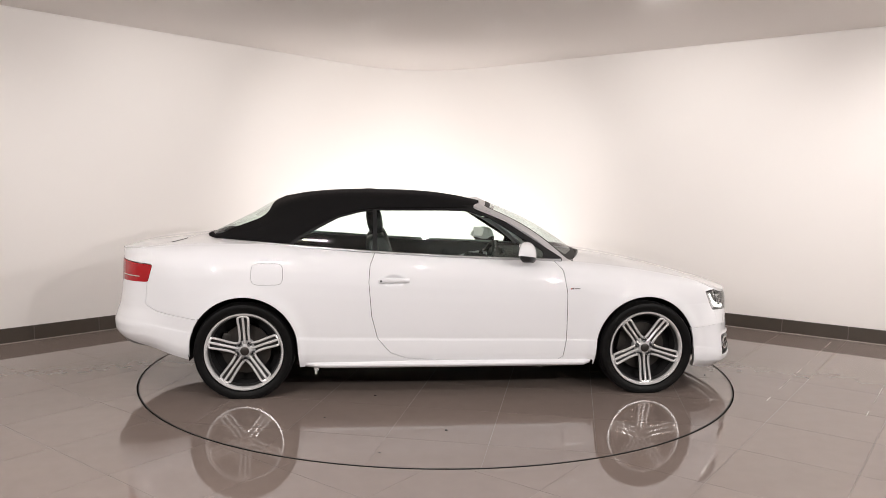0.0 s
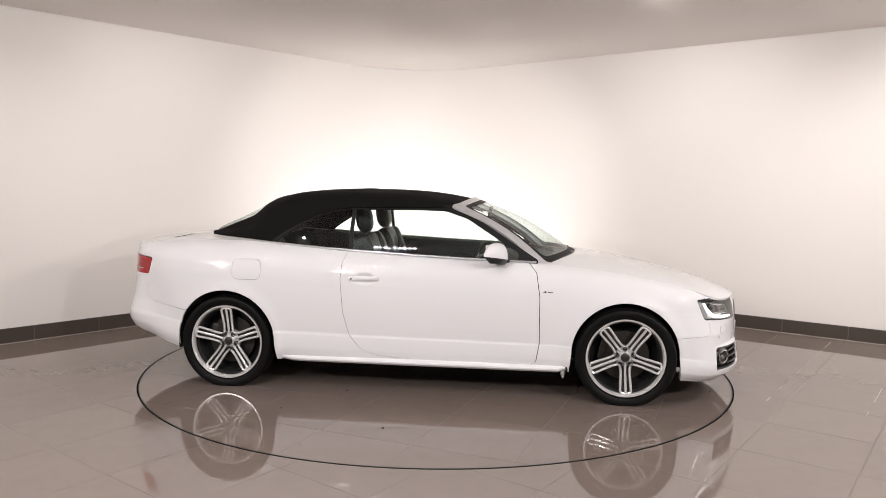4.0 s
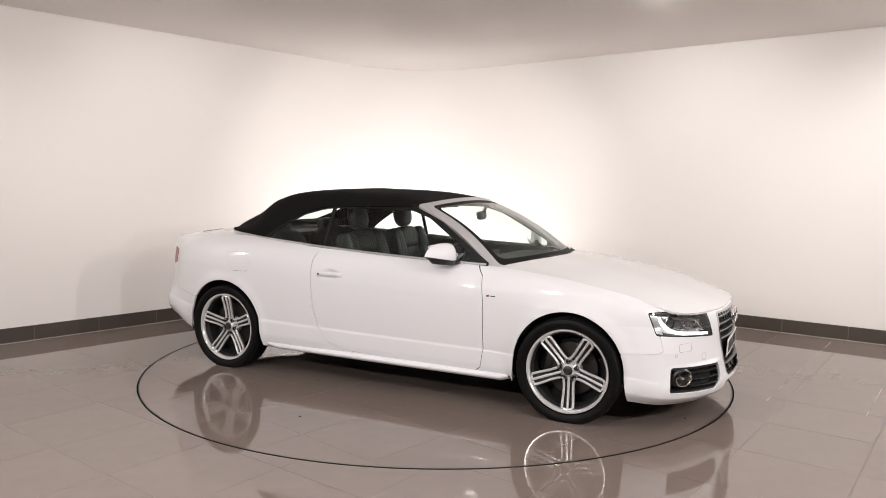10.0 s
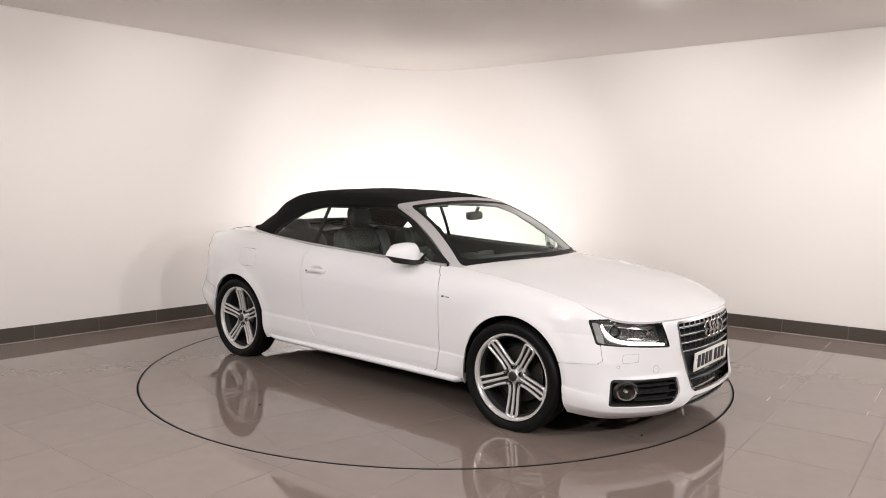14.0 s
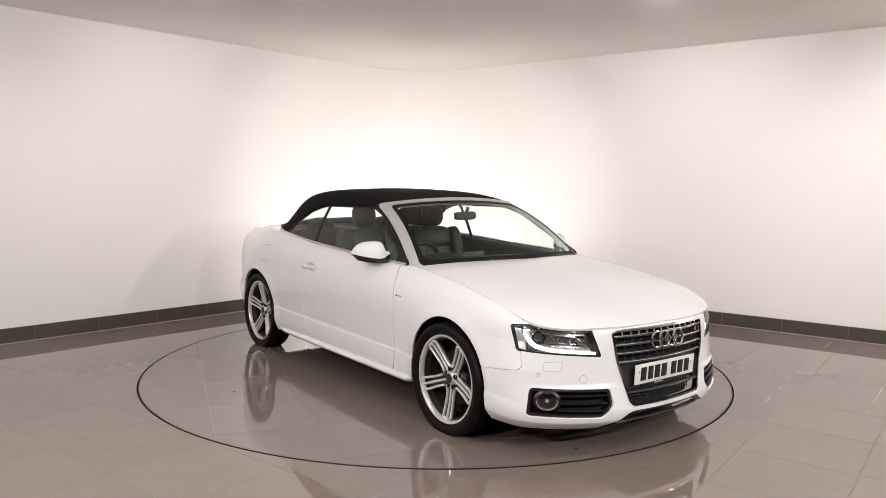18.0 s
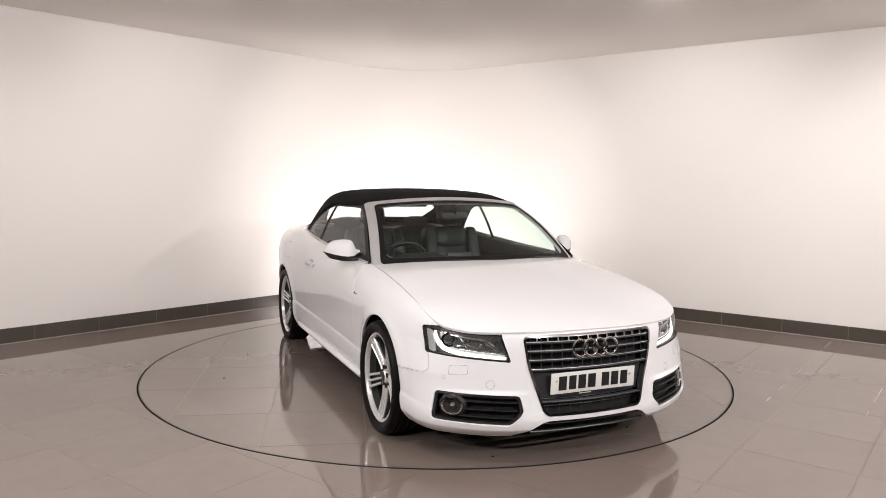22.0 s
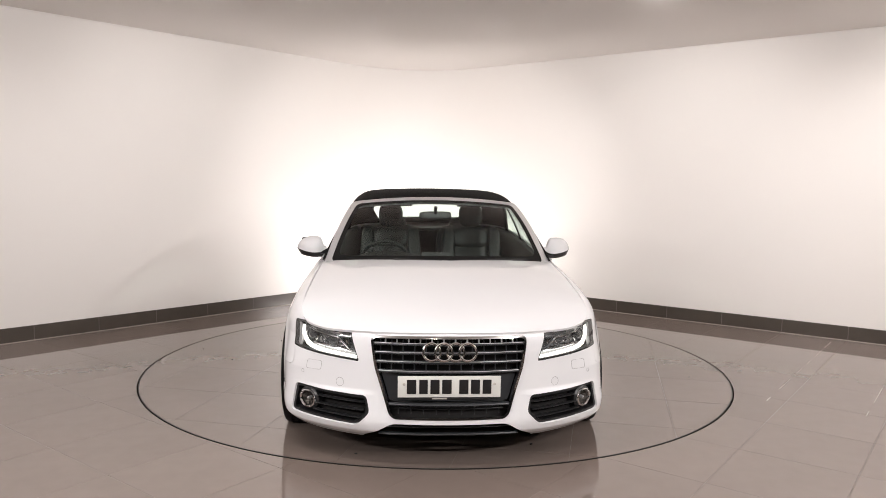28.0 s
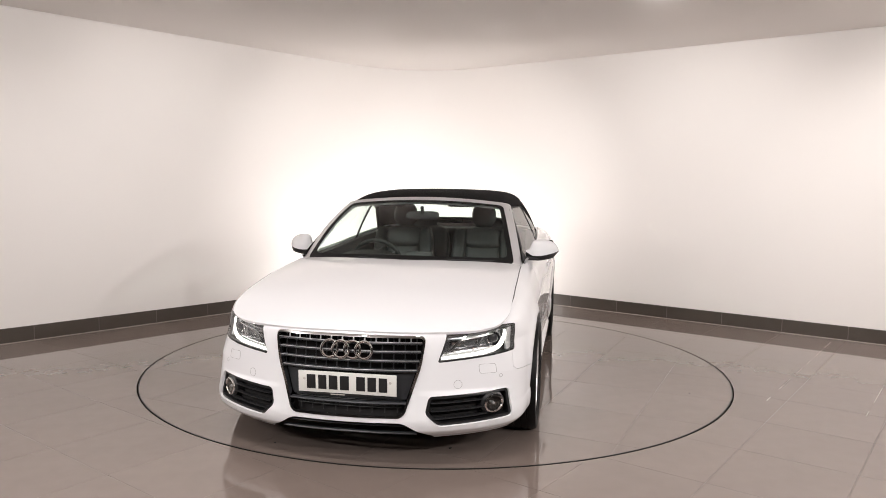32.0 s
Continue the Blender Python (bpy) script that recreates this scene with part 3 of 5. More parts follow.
def lid(name, polygon, xs, ys, mat, label="", hole=None, drop=0.0, flange=0.014, gap=GAP):
    def keep(u, v, P):
        q = np.stack([u, v], -1)
        d = inside(polygon, q) - gap
        return np.minimum(d, -inside(hole, q) - gap) if hole is not None else d

    return sheet(name, lambda x, y: np.stack([x, y, upper(x, y) - drop], -1), xs, ys, keep, mat, car, label, flange)


COWL = lambda y: 0.868 + 0.20 * (1 - (y / 0.745) ** 2)
HOOD = edge_polygon(0, wx(0.868), 160, [(COWL(y), y) for y in np.linspace(0.70, 0, 16)])
lid("bonnet", HOOD, np.linspace(0.84, 2.2, 90), np.linspace(-0.79, 0.79, 90), PAINT, "white bonnet", gap=0.0015)
cowl_plan = [(COWL(y) + 0.03, y) for y in np.linspace(-0.72, 0.72, 24)] + [(COWL(y) - 0.16, y) for y in np.linspace(0.72, -0.72, 24)]
lid("cowl_panel", cowl_plan, np.linspace(0.62, 1.12, 30), np.linspace(-0.74, 0.74, 40), BLACK, "black plastic cowl panel", drop=0.022)

TOP_HALF = ramp((-1.748, 0.0), (-1.742, 0.12), (-1.725, 0.27), (-1.68, 0.42), (-1.607, 0.545), (-1.48, 0.640), (-1.33, 0.705), (-1.1, 0.758), (-0.8, 0.785), (-0.5, 0.795), (0.2, 0.797), (0.75, 0.790))
base = [(x, float(TOP_HALF(x))) for x in -1.748 + 1.25 * np.linspace(0, 1, 40) ** 2.2]
TOP_BASE = base + [(x, -y) for x, y in base[::-1]]
wr = np.linspace(wx(-0.50), LONG, 120)
rx, ry, _ = top_edge(wr)
DECK = list(zip(rx, ry)) + [(a, -b) for a, b in list(zip(rx, ry))[::-1]]
BOOT = rounded([(-2.6, -0.62), (-2.6, 0.62), (-1.96, 0.66), (-1.84, 0.50), (-1.80, 0.0), (-1.84, -0.50), (-1.96, -0.66)], 0.12)
sheet("boot_lid", lambda x, y: np.stack([x, y, upper(x, y)], -1), np.linspace(-2.39, -1.76, 60), np.linspace(-0.70, 0.70, 90), lambda u, v, P: np.minimum(inside(DECK, ab(u, v)) - 0.0006, inside(BOOT, ab(u, v)) - 0.0030), PAINT, car, "white boot lid", 0.014)
sheet("rear_deck", lambda x, y: np.stack([x, y, upper(x, y)], -1), np.linspace(-2.39, -0.49, 110), np.linspace(-0.80, 0.80, 110), lambda u, v, P: np.minimum.reduce([inside(DECK, ab(u, v)) + 0.0012, -inside(TOP_BASE, ab(u, v)), -inside(BOOT, ab(u, v))]) - GAP, PAINT, car, "white rear deck", 0.014)

# ---- soft top ----
ROOF = ramp((-1.75, 1.046), (-1.70, 1.072), (-1.60, 1.122), (-1.438, 1.205), (-1.222, 1.322), (-1.13, 1.350), (-1.02, 1.370), (-0.80, 1.390), (-0.614, 1.397), (-0.35, 1.395), (-0.128, 1.385), (0.096, 1.358), (0.26, 1.326), (0.4, 1.29))
BELT = ramp((-1.76, 1.04), (-1.6, 1.038), (-1.33, 1.028), (-1.1, 1.012), (-0.9, 0.998), (-0.5, 0.972), (0.2, 0.937), (0.75, 0.920))
SEC_Y = ramp((0, 1.0), (0.2, 0.945), (0.45, 0.845), (0.62, 0.745), (0.72, 0.645), (0.84, 0.40), (1.0, 0.0), (1.05, -0.13))
SEC_Z = ramp((0, 0.0), (0.2, 0.30), (0.45, 0.67), (0.62, 0.885), (0.72, 0.950), (0.84, 0.986), (1.0, 1.0), (1.05, 0.995))

SLOPE = ramp((-1.75, 0.03), (-1.60, 0.055), (-1.35, 0.065), (-1.15, 0.030), (-1.0, 0.008), (-0.8, 0.0))


def soft(x, q):
    q = np.asarray(q, float)
    a = np.abs(q)
    zc, zb = ROOF(x), BELT(x)
    bow = 0.006 * (np.exp(-((x + 1.19) / 0.035) ** 2) + 0.6 * np.exp(-((x + 0.55) / 0.05) ** 2)) * SEC_Z(a) ** 4
    y = TOP_HALF(x) * SEC_Y(a)
    # the shoulders fall away beside the rear window
    fall = SLOPE(x) * np.clip(y / 0.56, 0, 1) ** 2 * np.clip((zc - zb) / 0.25, 0, 1) * np.clip(SEC_Z(a) * 1.6, 0, 1)
    return np.stack([x, np.where(q < 0, -y, y), zb + (zc - zb) * SEC_Z(a) + bow - fall], -1)


def soft_whole(x, r):
    """The same over the full width: r from -1 (left base) over the ridge (0) to 1 (right base)."""
    P = soft(x, 1 - np.abs(r))
    return P * np.stack([np.ones_like(r), np.where(r > 0, -1.0, 1.0), np.ones_like(r)], -1)


OPENING = [(-1.115, 0.90), (-1.11, 1.012), (-1.03, 1.075), (-0.92, 1.14), (-0.76, 1.222), (-0.62, 1.258), (-0.50, 1.272), (-0.02, 1.278), (0.30, 1.275), (0.6, 0.8)]
REAR_GLASS = rounded([(-1.665, -0.36), (-1.62, -0.48), (-1.25, -0.54), (-1.25, 0.54), (-1.62, 0.48), (-1.665, 0.36)], 0.05)


def soft_keep(u, v, P):
    y = np.abs(P[:, 1])
    d = np.minimum(-inside(OPENING, P[:, [0, 2]]), 0.208 + 0.070 * (1 - (y / 0.62) ** 2) - P[:, 0])
    return np.minimum(d, -inside(REAR_GLASS, P[:, :2]))


xs_top = np.concatenate([-1.748 + 0.3 * np.linspace(0, 1, 24) ** 2, np.linspace(-1.448, 0.30, 104)[1:]])
sheet("soft_top", soft_whole, xs_top, np.linspace(-1, 1, 120), soft_keep, FABRIC, car, "black fabric soft top", 0.022, False, True)
sheet("rear_window", soft_whole, np.linspace(-1.70, -1.2, 50), np.linspace(-0.6, 0.6, 80), lambda u, v, P: inside(REAR_GLASS, P[:, :2]) + 0.006, SIDE_GLASS, car, "tinted rear window", 0.0, False, True, 0.003)

# ---- windscreen ----
def screen(a, b):
    """The windscreen: a across from -1 to 1, b up from 0 to 1."""
    arc = 1 - a * a
    lo = np.stack([0.838 + 0.215 * arc, 0.735 * a, 0.920 + 0.022 * arc], -1)
    hi = np.stack([0.245 + 0.068 * arc, 0.590 * a, 1.292 + 0.036 * arc], -1)
    return lo + (hi - lo) * np.asarray(b)[..., None] + np.stack([0.022 * np.sin(np.pi * np.clip(b, 0, 1)), 0 * a, 0.03 * np.sin(np.pi * np.clip(b, 0, 1))], -1)


def pillar(a, b):
    """The windscreen frame: it follows the glass and folds back along the pillars."""
    P = screen(np.clip(a, -0.985, 0.985), b)
    e = np.clip(np.abs(a) - 0.985, 0, None) / 0.08
    return P + e[..., None] * np.stack([-0.056 + 0 * a, 0.054 * np.sign(a), -0.010 + 0 * a], -1)


GLASS_RIM = rounded([(-0.985, -0.03), (0.985, -0.03), (0.985, 0.975), (-0.985, 0.975)], 0.07)
CLEAR = rounded([(-0.94, 0.055), (0.94, 0.055), (0.935, 0.925), (-0.935, 0.925)], 0.08)
FRAME_RIM = rounded([(-1.055, -0.10), (1.055, -0.10), (1.066, 1.035), (-1.066, 1.035)], 0.05)
sheet("windscreen_frame", pillar, np.linspace(-1.13, 1.13, 110), np.linspace(-0.12, 1.1, 70), lambda u, v, P: np.minimum(inside(FRAME_RIM, ab(u, v)), -inside(GLASS_RIM, ab(u, v))), FRAME_SILVER, car, "silver windscreen frame", 0.035)
windscreen = sheet("windscreen", screen, np.linspace(-1.0, 1.0, 50), np.linspace(-0.04, 1.0, 40), lambda u, v, P: inside(GLASS_RIM, ab(u, v)) + 0.004, SCREEN_GLASS, car, "clear tinted windscreen", 0.0, lift=-0.004)
sheet("black_border", screen, np.linspace(-1.0, 1.0, 90), np.linspace(-0.04, 1.0, 70), lambda u, v, P: np.minimum(inside(GLASS_RIM, ab(u, v)) + 0.003, -inside(CLEAR, ab(u, v))), SEAL, windscreen, "black glass border", 0.0, lift=-0.002)


# ---- side windows ----
def side_pane(x, z):
    t = z - BELT(x)
    return np.stack([x, TOP_HALF(x) - 0.006 - 0.36 * t - 0.42 * t * t, z], -1)


DOOR_GLASS = [(-0.495, 0.90), (-0.495, 1.266), (-0.02, 1.270), (0.16, 1.266), (0.315, 1.222), (0.74, 0.95), (0.76, 0.90)]
QUARTER = [(-1.09, 0.95), (-1.095, 1.016), (-1.02, 1.07), (-0.91, 1.134), (-0.76, 1.212), (-0.62, 1.25), (-0.53, 1.264), (-0.53, 0.90)]
for mirror in (False, True):
    for nm, pg in (("side_window", DOOR_GLASS), ("quarter_window", QUARTER)):
        sheet(nm, side_pane, np.linspace(-1.12, 0.75, 80), np.linspace(0.90, 1.30, 50), lambda u, v, P, pg=pg: np.minimum(inside(pg, ab(u, v)), v - BELT(u) + 0.01), SIDE_GLASS, car, "", 0.0, mirror, True)
    rim = [(-1.14, 0.95), (-1.125, 1.02), (-1.03, 1.088), (-0.92, 1.152), (-0.77, 1.234), (-0.62, 1.27), (-0.5, 1.284), (-0.02, 1.288), (0.17, 1.292), (0.29, 1.252), (0.79, 0.935), (0.79, 0.90)]
    inner = rounded([(-1.07, 1.016), (-0.99, 1.075), (-0.90, 1.130), (-0.76, 1.204), (-0.62, 1.242), (-0.53, 1.255), (-0.02, 1.258), (0.14, 1.254), (0.295, 1.205), (0.665, 0.975), (0.64, 0.90), (-1.07, 0.90)], 0.02)
    sheet("window_seal", side_pane, np.linspace(-1.15, 0.84, 150), np.linspace(0.90, 1.30, 70), lambda u, v, P: np.minimum.reduce([inside(rim, ab(u, v)), v - BELT(u) + 0.01, np.maximum(-inside(inner, ab(u, v)), 0.013 - np.abs(u + 0.512))]), SEAL, car, "black rubber window seal", 0.012, mirror, True, 0.003)
    y = -1 if mirror else 1
    line = [(x, y * (float(TOP_HALF(x)) + 0.004), float(BELT(x)) + 0.002) for x in np.linspace(-1.60, 0.78, 60)]
    part("belt_trim", tube(line, 0.009, 8, flat=0.9), ALU, car, "bright aluminium belt trim")


# ---- wheels ----
HUB_HIGH = 0.3135  # hub over the ground, the tyres pressed down by the load


def wheel_mesh(parent, rear):
    """A wheel about its own axis y, outer face to +y. The rim carries tyre, spokes, bolts and brake."""
    turnx = Matrix.Rotation(radians(-90), 4, "X")
    rim = part("wheel", lathe([(0.232, -0.11), (0.238, 0.0), (0.240, 0.05), (0.243, 0.068), (0.250, 0.076), (0.2585, 0.077), (0.2605, 0.070), (0.2585, 0.058), (0.248, 0.045), (0.246, -0.115), (0.232, -0.11)], 72, m=turnx), ALLOY, parent, "silver five-spoke alloy wheel")
    side = [(0.246, 0.055), (0.262, 0.066), (0.268, 0.082), (0.288, 0.0925), (0.305, 0.0935), (0.318, 0.089), (0.326, 0.075), (0.3295, 0.055)]
    tread = []
    for c in (0.034, -0.002, -0.038):
        tread += [(0.3305, c + 0.013), (0.3245, c + 0.012), (0.3245, c + 0.005), (0.3307, c + 0.004)]
    prof = side + tread + [(r, -h) for r, h in side[::-1]]
    tyre = lathe(prof, 96, m=turnx)
    for v in tyre.verts:
        # pressed flat where it stands
        if v.co.z < 0.0005 - HUB_HIGH:
            v.co.y += 0.25 * math.copysign(-v.co.z - HUB_HIGH, v.co.y)
            v.co.z = 0.0005 - HUB_HIGH
    part("tyre", tyre, RUBBER, rim, "black low-profile tyre")
    part("hub", lathe([(0, 0.044), (0.031, 0.044), (0.035, 0.038), (0.045, 0.026), (0.062, 0.014), (0.072, 0.0), (0.072, -0.05), (0, -0.05)], 40, m=turnx), ALLOY, rim)
    part("hub_cap", lathe([(0, 0.0495), (0.024, 0.0485), (0.029, 0.046), (0.030, 0.042), (0, 0.042)], 32, m=turnx), DISC_IRON, rim, "grey hub cap")
    part("brake_disc", lathe([(0.07, -0.03), (0.165, -0.032), (0.165, -0.056), (0.07, -0.056)], 48, m=turnx), DISC_IRON, rim, "worn iron brake disc")
    part("barrel", lathe([(0.2365, 0.012), (0.2365, 0.052), (0.2345, 0.052), (0.2315, 0.012)], 64, m=turnx), ALLOY_SHADE, rim)
    # inner barrel coloured black for the shade behind the spokes
    part("inner_barrel", lathe([(0.231, 0.0125), (0.226, -0.05), (0.224, -0.10)], 64, m=turnx), LINER, rim)
    shield = part("backing_plate", lathe([(0.0, -0.072), (0.234, -0.074), (0.234, -0.08), (0, -0.08)], 40, m=turnx), LINER, rim)
    off = 88 if rear else -92
    dish = lambda r: 0.026 + 0.040 * (max(r - 0.05, 0) / 0.2) ** 1.6
    for k in range(5):
        a = radians(off + 72 * k)
        m = Matrix.Rotation(-a, 4, "Y")
        bm = bmesh.new()
        for s in (-1, 1):
            line = [(r, dish(r), s * w) for r, w in ((0.050, 0.038), (0.062, 0.0335), (0.085, 0.0300), (0.12, 0.0295), (0.17, 0.0325), (0.205, 0.0345), (0.224, 0.0345))]
            tube([m @ Vector(p) for p in line], 0.0085, 10, bm=bm, flat=1.2, up=(0, 1, 0))
        arcp = [(0.222 + 0.016 * math.sin(t), dish(0.225), 0.0345 * math.cos(t)) for t in np.linspace(0, math.pi, 11)]
        tube([m @ Vector(p) for p in arcp], 0.0078, 8, bm=bm, flat=1.2, up=(0, 1, 0))
        part("spoke", bm, ALLOY, rim)
        line = [(r, dish(r) - 0.001, 0) for r in (0.045, 0.08, 0.12, 0.17, 0.21, 0.238)]
        part("spoke_ridge", tube([m @ Vector(p) for p in line], 0.0085, 10, flat=1.0, up=(0, 1, 0)), ALLOY, rim)
        bm = bmesh.new()
        quad = [(0.05, dish(0.05) - 0.020, 0.030), (0.236, dish(0.236) - 0.024, 0.033), (0.236, dish(0.236) - 0.024, -0.033), (0.05, dish(0.05) - 0.020, -0.030)]
        lo = [bm.verts.new(m @ Vector(p)) for p in quad]
        hi = [bm.verts.new(m @ (Vector(p) - Vector((0, 0.012, 0)))) for p in quad]
        bm.faces.new(lo)
        bm.faces.new(hi[::-1])
        for i in range(4):
            bm.faces.new((lo[i], hi[i], hi[(i + 1) % 4], lo[(i + 1) % 4]))
        part("spoke_web", bm, ALLOY_SHADE, rim)
        b = radians(off + 36 + 72 * k)
        c = Matrix.Rotation(-b, 4, "Y") @ Matrix.Translation((0.056, 0.018, 0)) @ turnx
        part("bolt", lathe([(0, 0.010), (0.0065, 0.010), (0.0075, 0.006), (0.0125, 0.0045), (0.0125, 0.024), (0.0145, 0.024), (0.0145, -0.01), (0, -0.01)], 12, m=c), GUNMETAL, rim, "dark wheel bolt")
    m = Matrix.Rotation(radians(-25 if rear else -155), 4, "Y")
    part("valve", tube([m @ Vector((0.228, 0.045, 0)), m @ Vector((0.215, 0.058, 0))], 0.0035, 8), BLACK, rim)
    return rim


for rear in (True, False):
    cx, track = (-WB, 0.873 - 0.048) if rear else (WB, 0.885 - 0.048)
    right = wheel_mesh(car, rear)
    right.matrix_basis = pose(cx, -track, HUB_HIGH, 0, 0, 180)
    left = copy_thing(right, pose(cx, track, HUB_HIGH))
    # liners behind the wheels
    for s in (-1, 1):
        bm = bmesh.new()
        n = 30
        rows = []
        for k in range(n + 1):
            t = radians(-12 + 204 * k / n)
            p = Vector((cx + 0.362 * math.cos(t), 0, 0.33 + 0.365 * math.sin(t)))
            rows.append([bm.verts.new((p.x, s * yy, max(p.z, 0.24))) for yy in (0.893 if rear else 0.858, 0.62, 0.56)])
        for a, b in zip(rows, rows[1:]):
            for j in range(2):
                bm.faces.new((a[j], a[j + 1], b[j + 1], b[j]))
        bm.faces.new([r[2] for r in rows])
        part("wheel_liner", bm, LINER, car, "black wheel arch liner")


def on_nose(w, z, lift=0.0):
    """The point of the nose skin at running length w (negative on the right) and height z, lifted outwards."""
    _, _, zt = top_edge(np.array([abs(w)]))
    lo = float(LOW(abs(w)))
    h = (z - lo) / (float(zt[0]) - lo)
    u, v, e = np.array([w]), np.array([h]), 1e-3
    n = np.cross(nose(u + e, v) - nose(u - e, v), nose(u, v + e) - nose(u, v - e))[0]
    return Vector(nose(u, v)[0]) + Vector(n).normalized() * lift


def fine(points, step=0.02):
    """A line of points with more between them."""
    out = []
    for p, q in zip(points, points[1:]):
        n = max(1, int(math.hypot(q[0] - p[0], q[1] - p[1]) / step))
        out += [(p[0] + (q[0] - p[0]) * k / n, p[1] + (q[1] - p[1]) * k / n) for k in range(n)]
    return out + [points[-1]]


# rubber seals behind the shut lines of doors, bonnet and boot
# their black also stands in for the shade inside the gaps
for s in (-1, 1):
    door_line = [(w, z) for w, z in fine(DOOR[1:-1]) if z < float(top_edge(np.array([w]))[2][0]) - 0.012]
    part("door_seal", tube([on_nose(s * w, z, -0.010) for w, z in door_line], 0.0055, 6), SEAL, car, "black rubber door seal giving the gap its shade")
    line = [(x, s * y) for x, y in HOOD[:160] if x < 1.70]
    part("bonnet_seal", tube([(x, y, float(upper(x, y)) - 0.010) for x, y in line[::2]], 0.0055, 6), SEAL, car, "black rubber bonnet seal giving the gap its shade")
for nm, pts in (("boot_seal", [p for p in fine([tuple(q) for q in BOOT]) if p[0] > -1.92 and p[1] < -0.42]), ("boot_seal", [p for p in fine([tuple(q) for q in BOOT]) if p[0] > -1.92 and p[1] > 0.42]), ("bonnet_rear_seal", [(COWL(y), y) for y in np.linspace(-0.72, 0.72, 40)])):
    part(nm, tube([(x, y, float(upper(x, y)) - (0.001 if nm == "boot_seal" else 0.009)) for x, y in pts], 0.0045, 6), SEAL, car, "black rubber seal giving the seam its shade")

# ---- sills and underside ----
for s in (-1, 1):
    bm = bmesh.new()
    rings = []
    for x in np.linspace(0.985, -0.995, 40):
        t = min(1.0, (0.985 - x) / 0.05, (x + 0.995) / 0.12)
        y0 = 0.889 + 0.006 * math.cos(x * 1.2)
        prof = ((-0.05, 0.244), (-0.016, 0.239), (0.002, 0.233), (0.012, 0.222), (0.012, 0.212), (0.002, 0.200), (-0.02, 0.192), (-0.09, 0.190))
        rings.append([bm.verts.new((x, s * (y0 + dy - 0.02 * (1 - t)), z + 0.012 * (1 - t))) for dy, z in prof])
    for a, b in zip(rings, rings[1:]):
        for k in range(len(a) - 1):
            bm.faces.new((a[k], a[k + 1], b[k + 1], b[k]))
    bm.faces.new(rings[0])
    bm.faces.new(rings[-1][::-1])
    part("side_skirt", bm, PAINT, car, "white side skirt")
for sx, sy, sz, cx, cz in ((1.95, 1.66, 0.10, 0.0, 0.24), (3.5, 1.06, 0.12, 0.05, 0.27), (0.30, 1.10, 0.08, 1.82, 0.22)):
    part("underbody", box((sx, sy, sz), pose(cx, 0, cz), 0.02), LINER, car, "dark underbody")

# ---- grille ----
grille = nose_sheet("grille", 0.47, lambda u, z, P: np.minimum(in_grille(u, z) + 0.004, 0.0085 - in_grille(u, z)), DARK_CHROME, "chrome grille surround", 0.005, 0.03, 160, 120)
nose_sheet("grille_backing", 0.47, lambda u, z, P: in_grille(u, z) + 0.003, LINER, "", -0.07, 0.0, 60, 50, grille)
nose_sheet("plate_panel", 0.40, lambda u, z, P: np.minimum.reduce([in_grille(u, z) - 0.012, 0.488 - z, z - 0.352]), GUNMETAL, "grey panel behind the plate", -0.030, 0.03, 60, 70, grille)


def span_at(z):
    """Half width of the grille opening at height z."""
    ws = np.linspace(0.2, 0.46, 100)
    d = in_grille(ws, np.full(100, z))
    return float(ws[np.argmin(np.abs(d - 0.010))])


for z, thick in ((0.637, 0.007), (0.592, 0.0075), (0.545, 0.0075), (0.497, 0.0085), (0.335, 0.008)):
    half = span_at(z)
    pts = [on_nose(w, z, -0.016) for w in np.linspace(-half, half, 41)]
    slat = part("slat", tube(pts, 0.016, 10, flat=thick / 0.016), GUNMETAL, grille, "grey grille slat")
    pts = [on_nose(w, z + thick * 0.55, -0.003) for w in np.linspace(-half, half, 41)]
    if z > 0.4:
        part("slat_edge", tube(pts, 0.0018, 6), ALU, grille, "bright slat edge")
for k in range(-6, 7):
    w = 0.0605 * k
    part("divider", tube([on_nose(w, 0.495, -0.026), on_nose(w, 0.658, -0.022)], 0.0035, 6), GUNMETAL, grille)
for k in range(-6, 7):
    w = 0.0605 * k + 0.03025
    if w < 0.38:
        part("divider_cap", tube([on_nose(w, 0.644, -0.006), on_nose(w, 0.661, -0.004)], 0.0042, 6), ALU, grille, "bright divider end")
for z in (0.31, 0.345, 0.365):
    half = span_at(max(z, 0.30)) - 0.01
    part("mesh_bar", tube([on_nose(w, z, -0.045) for w in np.linspace(-half, half, 21)], 0.004, 6), BLACK, grille)
for k in range(-4, 5):
    part("mesh_bar", tube([on_nose(0.066 * k, 0.285, -0.045), on_nose(0.066 * k, 0.36, -0.045)], 0.003, 6), BLACK, grille)

# emblem: four linked rings
emblem_mid = on_nose(0, 0.602, 0.010)
for k in range(4):
    y = 0.0605 * (1.5 - k)
    c = Vector((emblem_mid.x - 0.16 * y * y - (0.003 if k % 2 else 0.0), y, 0.602))
    ring = tube([c + Vector((-0.12 * 0.043 * math.sin(t), 0.043 * math.cos(t), 0.043 * math.sin(t))) for t in np.linspace(0, 2 * math.pi, 37)[:-1]], 0.0068, 10, closed=True, up=(1, 0, 0))
    part("emblem_ring", ring, CHROME, grille, "chrome emblem ring")

